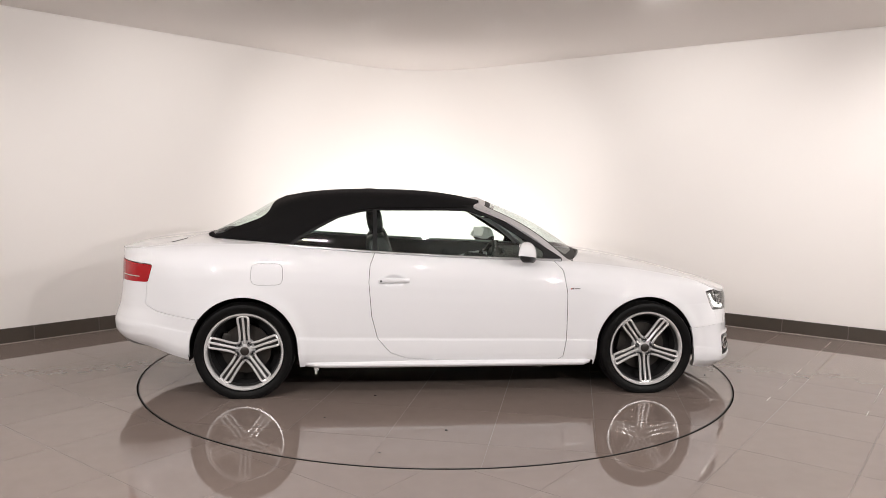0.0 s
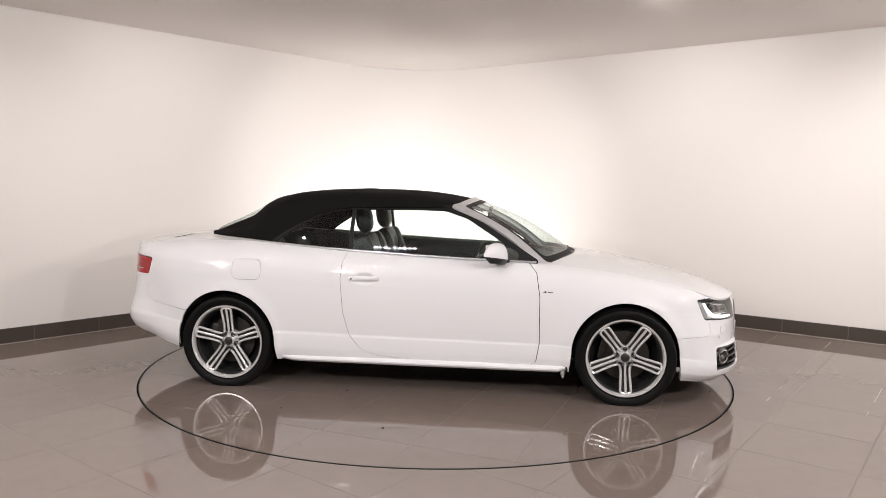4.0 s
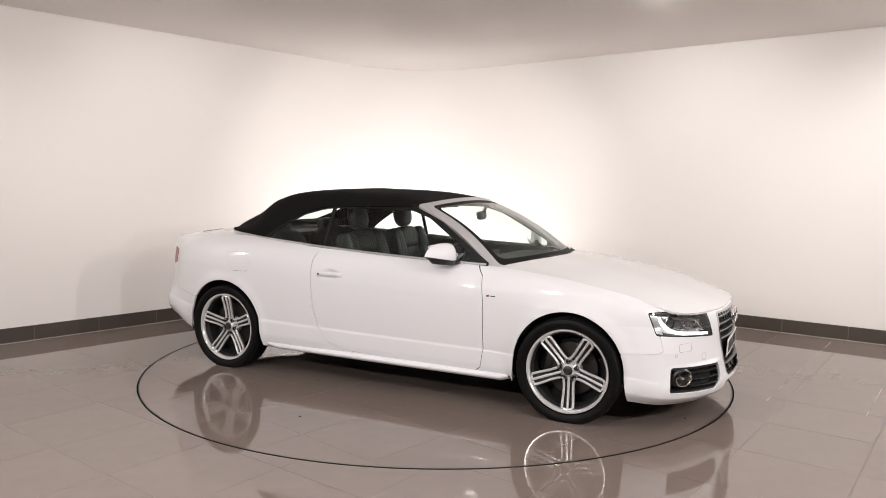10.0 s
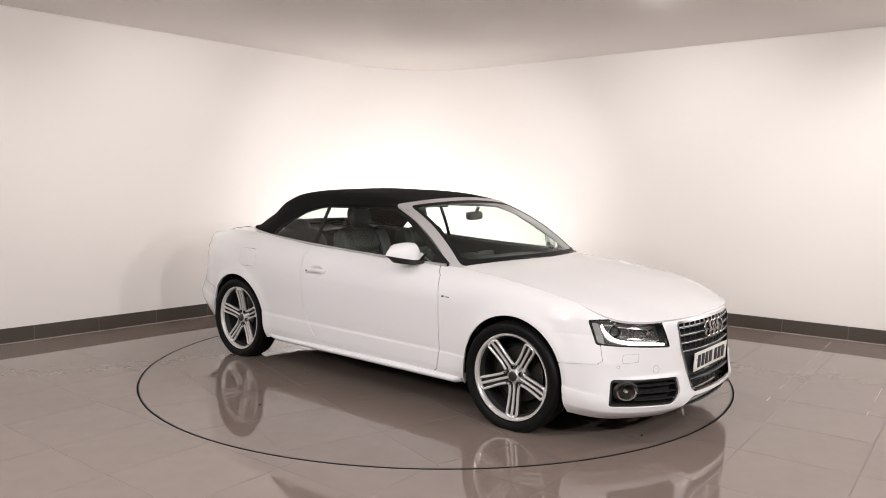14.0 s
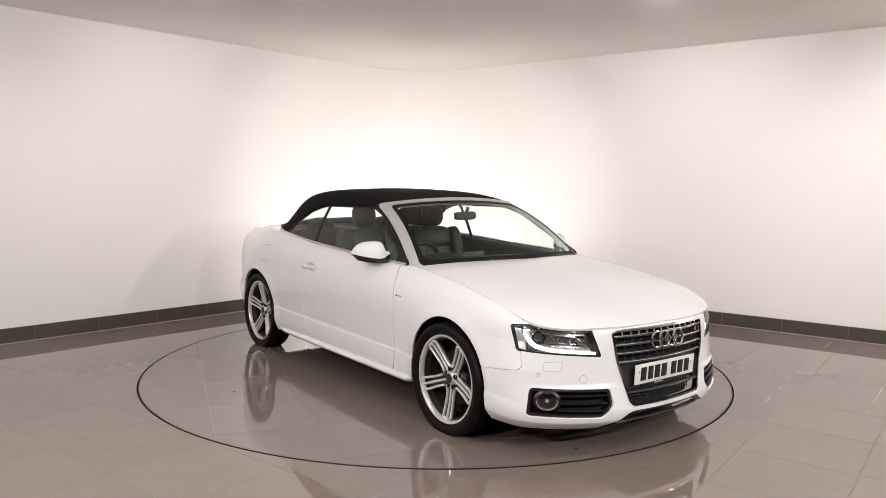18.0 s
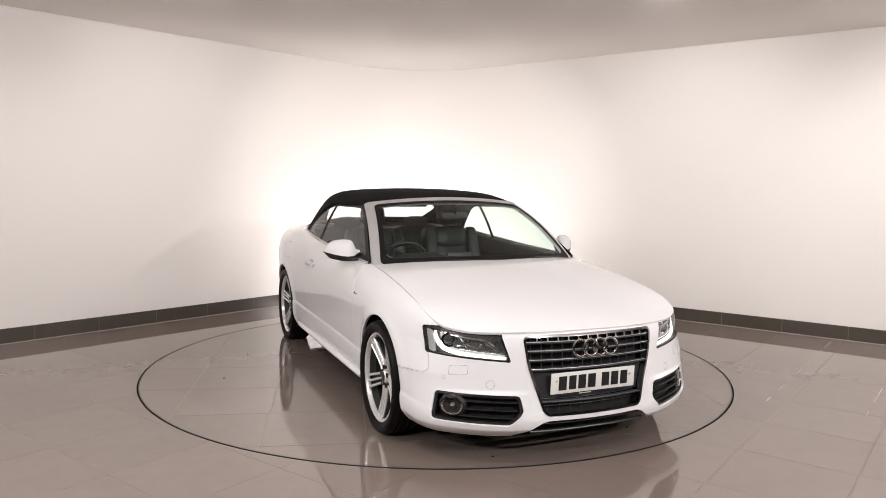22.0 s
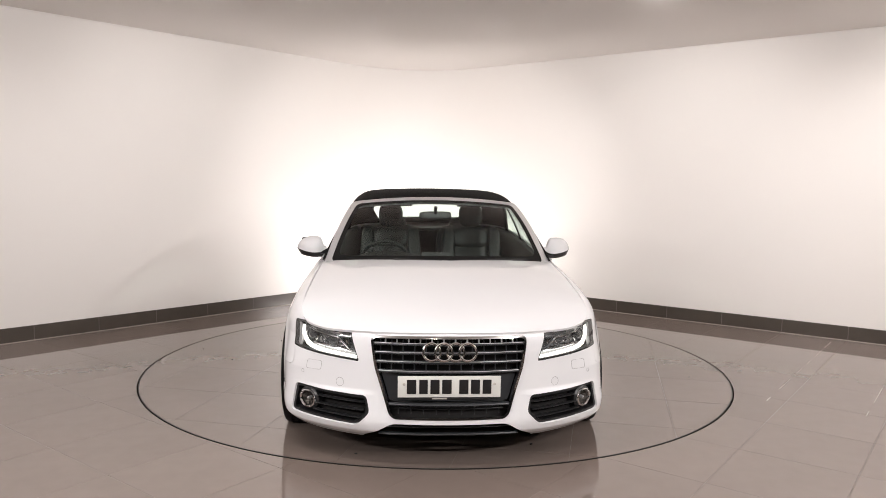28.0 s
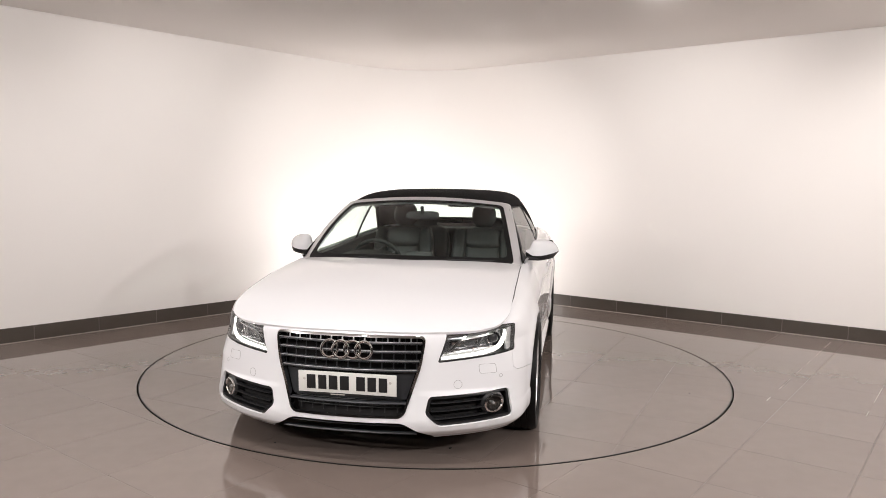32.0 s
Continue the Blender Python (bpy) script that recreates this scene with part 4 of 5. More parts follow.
# number plate, its characters as plain bars
plate = part("number_plate", box((0.006, 0.520, 0.111), pose(2.2180, 0, 0.424, 0, 3), 0.002), PLATE, car, "white front number plate with dark bars")
for a, b in ((232, 288), (298, 350), (358, 413), (421, 478), (513, 568), (576, 630), (639, 692)):
    y0, y1 = -(463 - a) / 553 * 0.52, -(463 - b) / 553 * 0.52
    part("character_bar", box((0.002, y1 - y0 - 0.006, 0.074), pose(2.2222, (y0 + y1) / 2, 0.424, 0, 3), 0.0006), INK, plate)
for s in (-1, 1):
    part("plate_screw", lathe([(0, 0.004), (0.006, 0.003), (0.0075, 0.0), (0, 0)], 14, m=pose(2.2212, s * 0.228, 0.438, 0, 90)), PALE, plate)
part("plate_bracket", box((0.012, 0.40, 0.014), pose(2.2100, 0, 0.361, 0, 3), 0.003), BLACK, plate, "black plate holder")
part("bracket_bar", box((0.002, 0.075, 0.005), pose(2.2166, -0.05, 0.361, 0, 3)), PALE, plate)

# ---- lower mouth ----
nose_sheet("lower_grille", 0.46, lambda u, z, P: np.minimum(in_mouth(u, z) + 0.02, z - 0.168), LINER, "black lower intake", -0.06, 0.0, 60, 80)
for z, half, r, d in ((0.162, 0.365, 0.014, -0.012), (0.205, 0.32, 0.006, -0.035)):
    part("splitter_bar", tube([on_nose(w, z, d) for w in np.linspace(-half, half, 31)], r, 10, flat=0.55), GUNMETAL, car, "grey lower grille bar")

# ---- head lamps and fog lamps, each side ----
HA, HB, HC, HD = (wxy(1.85, 0.87), 0.700), (wxy(1.895, 0.84), 0.573), (wxy(2.165, 0.465), 0.540), (wxy(2.115, 0.505), 0.668)


def in_lamp(a, b):
    """Place inside the head lamp: a from the outer end (0) to the inner (1), b from the bottom (0) to the top (1)."""
    lo = ((1 - a) * HB[0] + a * HC[0], (1 - a) * HB[1] + a * HC[1])
    hi = ((1 - a) * HA[0] + a * HD[0], (1 - a) * HA[1] + a * HD[1])
    return (1 - b) * lo[0] + b * hi[0], (1 - b) * lo[1] + b * hi[1]


MIRROR_TOP = ramp((0.782, 0.986), (0.802, 0.990), (0.813, 1.010), (0.824, 1.040), (0.840, 1.052), (0.88, 1.055), (0.92, 1.051), (0.955, 1.040), (0.985, 1.016), (1.0, 0.992), (1.007, 0.972))
MIRROR_LOW = ramp((0.782, 0.972), (0.800, 0.962), (0.83, 0.946), (0.87, 0.944), (0.95, 0.955), (0.98, 0.962), (1.007, 0.970))
MIRROR_DEEP = ramp((0.782, 0.035), (0.81, 0.050), (0.84, 0.075), (0.88, 0.095), (0.93, 0.100), (0.97, 0.082), (0.995, 0.050), (1.007, 0.018))


def bowl(r, depth, m, n=28):
    return lathe([(r * 1.08, 0.0), (r, 0.002), (r * 0.96, -0.004), (r * 0.8, -depth * 0.6), (r * 0.5, -depth), (0, -depth)], n, m=m)


for s in (-1, 1):
    u0, u1 = wxy(2.2, 0.4), wxy(1.80, 0.9)
    a, b = (u0, u1) if s > 0 else (-u1, -u0)
    border = []
    for k, (w, z) in enumerate(HEAD):
        w2, z2 = HEAD[(k + 1) % len(HEAD)]
        steps = max(1, int(math.hypot(w2 - w, z2 - z) / 0.012))
        border += [(w + (w2 - w) * q / steps, z + (z2 - z) * q / steps) for q in range(steps)]
    border = [(w, min(z, float(top_edge(np.array([w]))[2][0]) - 0.006)) for w, z in border]
    lamp_ = part("head_lamp", tube([on_nose(s * w, z, -0.004) for w, z in border], 0.0036, 8, closed=True), SEAL, car, "head lamp with white light strip")
    nose_sheet("lamp_cover", b, lambda u, z, P: in_head(u, z) - 0.002, LENS, "clear lamp cover", 0.002, 0.0, 60, 60, lamp_, a)
    nose_sheet("lamp_housing", b, lambda u, z, P: in_head(u, z) + 0.004, HOUSING, "grey glossy lamp housing", -0.058, 0.0, 60, 60, lamp_, a)
    nose_sheet("lamp_bezel", b, lambda u, z, P: np.minimum(in_head(u, z) - 0.001, 0.007 - in_head(u, z)), BLACK, "black lamp bezel", -0.007, 0.048, 110, 130, lamp_, a)
    face = lambda p, yaw: Matrix.Translation(p) @ Matrix.Rotation(s * radians(yaw), 4, "Z") @ Matrix.Rotation(radians(90), 4, "Y")
    # light strip down the outer end and along the bottom
    path = [in_lamp(*q) for q in ((0.17, 0.90), (0.165, 0.75), (0.175, 0.58), (0.205, 0.42), (0.26, 0.28), (0.34, 0.19), (0.47, 0.135), (0.62, 0.115), (0.80, 0.105), (0.965, 0.10))]
    wide = (0.008, 0.010, 0.0115, 0.012, 0.0115, 0.0105, 0.010, 0.0095, 0.009, 0.008)
    bm = bmesh.new()
    rings = []
    for i, (w, z) in enumerate(path):
        p0, p1 = path[max(i - 1, 0)], path[min(i + 1, len(path) - 1)]
        d = Vector((p1[0] - p0[0], p1[1] - p0[1])).normalized()
        n = Vector((-d.y, d.x)) * wide[i]
        rings.append([bm.verts.new(on_nose(s * (w + k * n.x), z + k * n.y, -0.020 - dd)) for k, dd in ((-1, 0.012), (-1, 0.003), (-0.5, 0), (0.5, 0), (1, 0.003), (1, 0.012))])
    for p, q in zip(rings, rings[1:]):
        for k in range(5):
            bm.faces.new((p[k], p[k + 1], q[k + 1], q[k]))
        bm.faces.new((p[5], p[0], q[0], q[5]))
    bm.faces.new(rings[0])
    bm.faces.new(rings[-1][::-1])
    part("light_strip", bm, LED, lamp_, "glowing white light strip")
    w, z = in_lamp(0.34, 0.62)
    c = on_nose(s * w, z, -0.040)
    part("projector", bowl(0.036, 0.03, face(c, 32)), REFLECTOR, lamp_, "chrome projector ring")
    part("projector_lens", lathe([(0, 0.012), (0.012, 0.0105), (0.022, 0.005), (0.027, -0.003), (0.027, -0.01), (0, -0.01)], 28, m=face(c, 32)), LENS_DARK, lamp_, "dark glass projector lens")
    w, z = in_lamp(0.66, 0.62)
    c = on_nose(s * w, z, -0.050)
    part("reflector_bowl", bowl(0.030, 0.028, face(c, 28) @ Matrix.Diagonal((0.8, 1.25, 1, 1))), REFLECTOR, lamp_, "chrome reflector bowl")
    for q, size in (((0.52, 0.42), (0.05, 0.10, 0.008)), ((0.80, 0.42), (0.04, 0.08, 0.008)), ((0.86, 0.72), (0.03, 0.05, 0.030))):
        w, z = in_lamp(*q)
        c = on_nose(s * w, z, -0.055)
        part("lamp_blade", box(size, Matrix.Translation(c) @ Matrix.Rotation(s * radians(32), 4, "Z"), 0.003), REFLECTOR, lamp_)
    in_side = poly([in_lamp(*q) for q in ((0.025, 0.10), (0.125, 0.05), (0.135, 0.45), (0.12, 0.93), (0.03, 0.93))])
    nose_sheet("side_reflector", b, lambda u, z, P: in_side(u, z), LAMP_DARK, "pale side reflector", -0.020, 0.010, 80, 80, lamp_, a)
    for q0, q1, r in (((0.40, 0.86), (0.80, 0.80), 0.0045), ((0.46, 0.34), (0.92, 0.30), 0.0055), ((0.52, 0.84), (0.56, 0.40), 0.0045), ((0.80, 0.80), (0.90, 0.34), 0.0045)):
        pts = [on_nose(s * w, z, -0.034) for w, z in (in_lamp(q0[0] + (q1[0] - q0[0]) * t, q0[1] + (q1[1] - q0[1]) * t) for t in np.linspace(0, 1, 7))]
        part("chrome_edge", tube(pts, r, 8), REFLECTOR, lamp_, "chrome edge inside the lamp")

    # fog lamp intake
    u0, u1 = wxy(2.21, 0.36), wxy(1.88, 0.86)
    a, b = (u0, u1) if s > 0 else (-u1, -u0)
    intake = nose_sheet("side_intake", b, lambda u, z, P: np.minimum(in_intake(u, z) + 0.002, 0.014 - in_intake(u, z)), BLACK, "black side intake with fog lamp", -0.012, 0.05, 90, 100, car, a)
    nose_sheet("intake_backing", b, lambda u, z, P: in_intake(u, z) + 0.004, LINER, "", -0.06, 0.0, 40, 50, intake, a)
    c = Vector((2.032, s * 0.733, 0.314))
    m = face(c, 42) @ Matrix.Diagonal((1.06, 1.32, 1, 1))
    part("fog_ring", lathe([(0.036, 0.0), (0.039, 0.006), (0.0445, 0.004), (0.046, -0.004), (0.044, -0.02), (0.036, -0.02), (0.036, 0.0)], 36, m=m), CHROME, intake, "chrome fog lamp ring")
    part("fog_reflector", bowl(0.037, 0.03, m @ Matrix.Translation((0, 0, -0.006))), DISC_IRON, intake)
    part("fog_bulb", lathe([(0, 0.0), (0.006, -0.002), (0.008, -0.01), (0.008, -0.03), (0, -0.03)], 14, m=m), LAMP_DARK, intake)
    part("fog_glass", lathe([(0, 0.001), (0.025, 0.0), (0.038, -0.003)], 30, m=m), LENS, intake)
    part("fog_housing", lathe([(0.046, -0.003), (0.056, -0.012), (0.056, -0.05), (0.04, -0.05)], 30, m=m), BLACK, intake)
    for z0, z1 in ((0.343, 0.336), (0.306, 0.296), (0.270, 0.256)):
        wa, wb = wxy(2.178, 0.43), wxy(2.03, 0.68)
        pts = [on_nose(s * (wa + (wb - wa) * t), z1 + (z0 - z1) * t, -0.022) for t in np.linspace(0, 1, 13)]
        part("intake_slat", tube(pts, 0.016, 8, flat=0.28), BLACK, intake)
    # washer cover, parking sensor and round cap on the bumper
    w0 = wxy(2.03, 0.70)
    cover = rounded([(w0 - 0.055, 0.520), (w0 + 0.045, 0.517), (w0 + 0.05, 0.470), (w0 - 0.05, 0.473)], 0.012)
    part("washer_seam", tube([on_nose(s * q[0], q[1], 0.0) for q in cover], 0.0011, 6, closed=True), SEAM, car, "seam of the headlamp washer cover")
    for dw, dz, r in ((0.075, 0.452, 0.009), (-0.17, 0.425, 0.022)):
        disc = [(w0 + dw + r * math.cos(t), dz + r * math.sin(t)) for t in np.linspace(0, 2 * math.pi, 20)[:-1]]
        part("cap_seam", tube([on_nose(s * q[0], q[1], 0.0) for q in disc], 0.0010, 6, closed=True), SEAM, car, "seam of a round bumper cap")

    # ---- door handle, mirror, badge ----
    bar = [(-0.487, 0.0, 0.786), (-0.47, 0.012, 0.787), (-0.44, 0.020, 0.789), (-0.385, 0.023, 0.790), (-0.33, 0.020, 0.791), (-0.30, 0.012, 0.792), (-0.283, 0.0, 0.792)]
    pts = [on_nose(s * wx(x), z, lift - 0.001) for x, lift, z in bar]
    door = doors[0 if s > 0 else 1]
    part("door_handle", tube(pts, 0.0085, 10, flat=1.9), PAINT, door, "white door handle")
    part("key_lock", lathe([(0, 0.002), (0.006, 0.001), (0.007, -0.002), (0, -0.002)], 14, m=Matrix.Translation(on_nose(s * wx(-0.472), 0.787, 0.020)) @ Matrix.Rotation(-s * radians(90), 4, "X")), GUNMETAL, door)
    # mirror: a domed shell with a flat underside on a black base, its inner end drawn out to the arm
    slant = 0.70 if s > 0 else 0.45
    ys = [1.007 - 0.225 * (0.5 - 0.5 * math.cos(math.pi * k / 30)) for k in range(31)]
    shell, low = bmesh.new(), bmesh.new()
    rings, under = [], []
    for y in ys:
        t, b, d = float(MIRROR_TOP(y)), float(MIRROR_LOW(y)), float(MIRROR_DEEP(y))
        back = 0.535 - slant * (y - 0.79)
        prof = [(back, b), (back, (t + b) / 2), (back, t - 0.008), (back + 0.004, t - 0.002)]
        prof += [(back + 0.010 + (d - 0.010) * math.sin(q) ** 0.85, b + (t - b) * math.cos(q) ** 0.75) for q in np.linspace(0, math.pi / 2, 12)]
        rings.append([shell.verts.new((x, s * y, z)) for x, z in prof])
        e = 0.034 * min(1.0, (1.012 - y) / 0.04)
        under.append([low.verts.new((x, s * y, z)) for x, z in ((back + 0.004, b + 0.001), (back + d - 0.003, b + 0.001), (back + d * 0.93, b - e * 0.5), (back + d * 0.80, b - e), (back + 0.020, b - e), (back + 0.006, b - e * 0.5))])
    for bmx, rr in ((shell, rings), (low, under)):
        for p, q in zip(rr, rr[1:]):
            for k in range(len(p)):
                bmx.faces.new((p[k], p[(k + 1) % len(p)], q[(k + 1) % len(p)], q[k]))
        bmx.faces.new(rr[0])
        bmx.faces.new(rr[-1][::-1])
    mirror_ob = part("door_mirror", shell, PAINT, car, "white door mirror with black base", sharp=55)
    part("mirror_base", low, BLACK, mirror_ob, "black mirror base", sharp=50)
    part("mirror_arm", tube([(0.535, s * 0.87, 0.925), (0.565, s * 0.83, 0.923), (0.59, s * 0.775, 0.928)], 0.024, 10, flat=0.55), BLACK, mirror_ob, "black mirror arm")
    part("mirror_glass", prism(rounded([(-0.075, -0.040), (0.070, -0.044), (0.060, 0.036), (-0.055, 0.034)], 0.022), 0.004, Matrix.Translation((0.533 - slant * 0.122, s * 0.912, 1.004)) @ Matrix.Rotation(s * math.atan(slant), 4, "Z") @ Matrix.Rotation(radians(-90), 4, "Y") @ Matrix.Rotation(radians(90), 4, "Z")), MIRROR, mirror_ob, "mirror glass")
    bd = on_nose(s * wx(0.855), 0.735, 0.001)
    for dx, dz, w, h, mt, sk in ((-0.020, 0.0, 0.005, 0.013, RED_PAINT, 30), (-0.010, 0.0, 0.010, 0.013, GUNMETAL, 30), (0.022, -0.001, 0.036, 0.005, GUNMETAL, 0)):
        part("fender_badge", box((w, 0.003, h), Matrix.Translation((bd.x + dx, bd.y, bd.z + dz)) @ Matrix.Rotation(radians(sk), 4, "Y"), 0.0008), mt, car, "small badge of plain bars")
    # pale strip in the tail lamp
    ws = np.linspace(wxy(-2.12, 0.77), wxy(-2.28, 0.57), 9)
    part("lamp_strip", tube([on_nose(s * w, 0.800, 0.0025) for w in ws], 0.0035, 6), PALE, tail_lamps[0 if s > 0 else 1], "pale strip in the red lamp")
    # brake caliper in the wheels
    for cx, track in ((-WB, 0.825), (WB, 0.837)):
        part("brake_caliper", box((0.06, 0.06, 0.15), Matrix.Translation((cx - 0.14, s * (track - 0.055), 0.35)) @ Matrix.Rotation(radians(12), 4, "Y"), 0.02), DISC_IRON, car, "iron brake caliper")

# ---- wipers ----
for y0, y1 in ((-0.62, 0.02), (0.03, 0.60)):
    pts = [Vector(screen(np.array([t / 0.74]), np.array([-0.028 + 0.016 * k]))[0]) + Vector((0.006, 0, 0.005)) for k, t in ((0.0, y0), (1.1, y0 * 0.7 + y1 * 0.3), (1.2, (y0 + y1) / 2), (0.6, y1))]
    wiper = part("wiper", tube(pts, 0.006, 8, flat=1.0), BLACK, car, "black windscreen wiper")
    part("wiper_arm", tube([Vector((COWL(y1) - 0.02, y1, 0.935)), pts[2] + Vector((0.004, 0, 0.006))], 0.006, 8), BLACK, wiper)


# ---- cabin ----
def cushion(size, m, puff=0.25, name="cushion", mat=LEATHER, parent=car, label="", soft=5.0):
    """A padded block: bulging faces, soft edges."""
    bm = bmesh.new()
    bmesh.ops.create_cube(bm, size=2.0)
    bmesh.ops.subdivide_edges(bm, edges=bm.edges, cuts=7, use_grid_fill=True)
    for v in bm.verts:
        a, b, c = v.co
        r = (abs(a) ** soft + abs(b) ** soft + abs(c) ** soft) ** (1 / soft)
        k = 1 / max(r, 1e-6) if r > 1 else 1
        p = Vector((a, b, c)) * k
        v.co = m @ Vector((p.x * size[0] / 2 * (1 - 0.10 * puff * c * c), p.y * size[1] / 2 * (1 - 0.16 * puff * c * c), p.z * size[2] / 2))
    return part(name, bm, mat, parent, label, sharp=180)


def seat(x, y):
    ob = cushion((0.50, 0.40, 0.15), pose(x + 0.30, y, 0.52, 0, -6), name="seat", label="black leather front seat")
    for s in (-1, 1):
        cushion((0.48, 0.10, 0.19), pose(x + 0.30, y + s * 0.215, 0.53, 0, -6), name="seat_bolster", parent=ob)
        cushion((0.17, 0.11, 0.54), pose(x + 0.03, y + s * 0.205, 0.80, s * 3, -16), name="back_bolster", parent=ob)
    cushion((0.15, 0.34, 0.54), pose(x + 0.0, y, 0.79, 0, -16), name="backrest", parent=ob, soft=3.5)
    cushion((0.13, 0.34, 0.20), pose(x - 0.020, y, 0.975, 0, -16), name="shoulder_pad", parent=ob, soft=3.2)
    cushion((0.115, 0.205, 0.205), pose(x - 0.055, y, 1.172, 0, -10), name="headrest", parent=ob, soft=2.8)
    return ob


seat(-0.46, -0.345)
seat(-0.46, 0.345)
for y in (-0.34, 0.34):
    rear_seat = cushion((0.50, 0.52, 0.16), pose(-0.98, y, 0.55, 0, -8), name="rear_seat", label="black leather rear seat")
    cushion((0.16, 0.52, 0.50), pose(-1.22, y, 0.80, 0, -22), name="rear_backrest", parent=rear_seat)
    cushion((0.11, 0.26, 0.16), pose(-1.30, y, 1.045, 0, -12), name="rear_headrest", parent=rear_seat, soft=2.8)
part("rear_shelf", box((0.34, 1.30, 0.03), pose(-1.46, 0, 1.0), 0.01), TRIM, car, "black shelf behind the rear seats")
part("roof_bar", tube([(-1.30, -0.60, 1.075), (-1.33, -0.40, 1.10), (-1.34, 0, 1.105), (-1.33, 0.40, 1.10), (-1.30, 0.60, 1.075)], 0.016, 8), CLOTH_GREY, car, "grey cross bar of the folding top")
part("cabin_floor", box((2.5, 1.40, 0.05), pose(-0.35, 0, 0.32), 0.01), LINER, car, "dark cabin carpet")
part("rear_bulkhead", box((0.05, 1.40, 0.66), pose(-1.44, 0, 0.66, 0, -15), 0.01), LINER, car)

# dashboard: a profile drawn across the cabin
bm = bmesh.new()
prof = [(1.00, 0.90), (0.86, 0.915), (0.72, 0.925), (0.60, 0.922), (0.52, 0.905), (0.475, 0.87), (0.47, 0.80), (0.50, 0.70), (0.56, 0.58), (0.62, 0.42), (1.0, 0.42)]
rows = []
for y in np.linspace(-0.72, 0.72, 37):
    hood = 0.040 * math.exp(-((y + 0.37) / 0.20) ** 4)
    rows.append([bm.verts.new((x - 0.015 * math.cos(y * 2), y, z + (hood if 0.45 < x < 0.65 and z > 0.85 else 0) - 0.03 * (abs(y) / 0.72) ** 3)) for x, z in prof])
for a, b in zip(rows, rows[1:]):
    for k in range(len(prof) - 1):
        bm.faces.new((a[k], a[k + 1], b[k + 1], b[k]))
dash = part("dashboard", bm, TRIM, car, "black moulded dashboard")
for y in (-0.66, -0.10, 0.10, 0.66):
    part("air_vent", box((0.03, 0.13, 0.06), pose(0.468, y, 0.835, 0, -6), 0.012), GUNMETAL, dash, "grey air vent")
part("centre_screen", box((0.03, 0.20, 0.10), pose(0.50, 0, 0.895, 0, -10), 0.012), INK, dash, "dark display")
part("centre_console", box((0.85, 0.20, 0.28), pose(0.22, 0, 0.48), 0.04), TRIM, car, "black centre console")
part("gear_lever", tube([(0.28, 0, 0.60), (0.26, 0, 0.70)], 0.018, 10), LEATHER, car)

# steering wheel, on the right
col = Matrix.Translation((0.30, -0.37, 0.845)) @ Matrix.Rotation(radians(-66), 4, "Y")
wheel_ring = part("steering_wheel", tube([col @ Vector((0.182 * math.cos(t), 0.182 * math.sin(t), 0)) for t in np.linspace(0, 2 * math.pi, 49)[:-1]], 0.0155, 12, closed=True, up=(1, 0, 0.3)), LEATHER, car, "black leather steering wheel")
part("steering_trim", tube([col @ Vector((0.166 * math.cos(t), 0.166 * math.sin(t), -0.006)) for t in np.linspace(-0.7, 0.7, 15)], 0.004, 8, up=(1, 0, 0.3)), CHROME, wheel_ring, "bright wheel trim")
part("steering_hub", lathe([(0, 0.03), (0.055, 0.026), (0.075, 0.005), (0.07, -0.04), (0.03, -0.16), (0, -0.16)], 24, m=col @ Matrix.Rotation(radians(180), 4, "X")), TRIM, wheel_ring)
for a in (90, 210, 330):
    t = radians(a + 90)
    part("steering_spoke", tube([col @ Vector((0.06 * math.cos(t), 0.06 * math.sin(t), 0)), col @ Vector((0.175 * math.cos(t), 0.175 * math.sin(t), 0))], 0.016, 8, flat=0.5), ALU, wheel_ring, "aluminium wheel spoke")

for s in (-1, 1):
    bm = bmesh.new()
    rows = []
    for x in np.linspace(-1.35, 0.78, 44):
        b = float(BELT(x))
        arm = 0.055 * math.exp(-((x - 0.05) / 0.42) ** 4)
        y = float(TOP_HALF(max(x, -1.3))) - 0.012
        rows.append([bm.verts.new((x, s * yy, z)) for yy, z in ((y, b - 0.004), (y - 0.035, b - 0.012), (y - 0.055, b - 0.05), (y - 0.06, b - 0.16), (y - 0.06 - arm, b - 0.21), (y - 0.06 - arm, b - 0.25), (y - 0.05, b - 0.30), (y - 0.05, 0.30))])
    for a, b in zip(rows, rows[1:]):
        for k in range(7):
            bm.faces.new((a[k], a[k + 1], b[k + 1], b[k]))
    card = part("door_lining", bm, TRIM, car, "black door lining")
    part("door_pull", tube([(0.25, s * 0.70, 0.80), (0.33, s * 0.685, 0.83), (0.42, s * 0.70, 0.84)], 0.011, 8), ALU, card, "aluminium inner door handle")
    part("speaker_dot", lathe([(0, 0.006), (0.022, 0.004), (0.026, 0), (0, 0)], 18, m=Matrix.Translation((0.12, s * 0.712, 0.84)) @ Matrix.Rotation(s * radians(90), 4, "X")), GUNMETAL, card)
    # sun visors
    part("sun_visor", box((0.15, 0.34, 0.018), pose(0.20, s * 0.34, 1.292, 0, 12), 0.008), CLOTH_GREY, car, "grey sun visor")

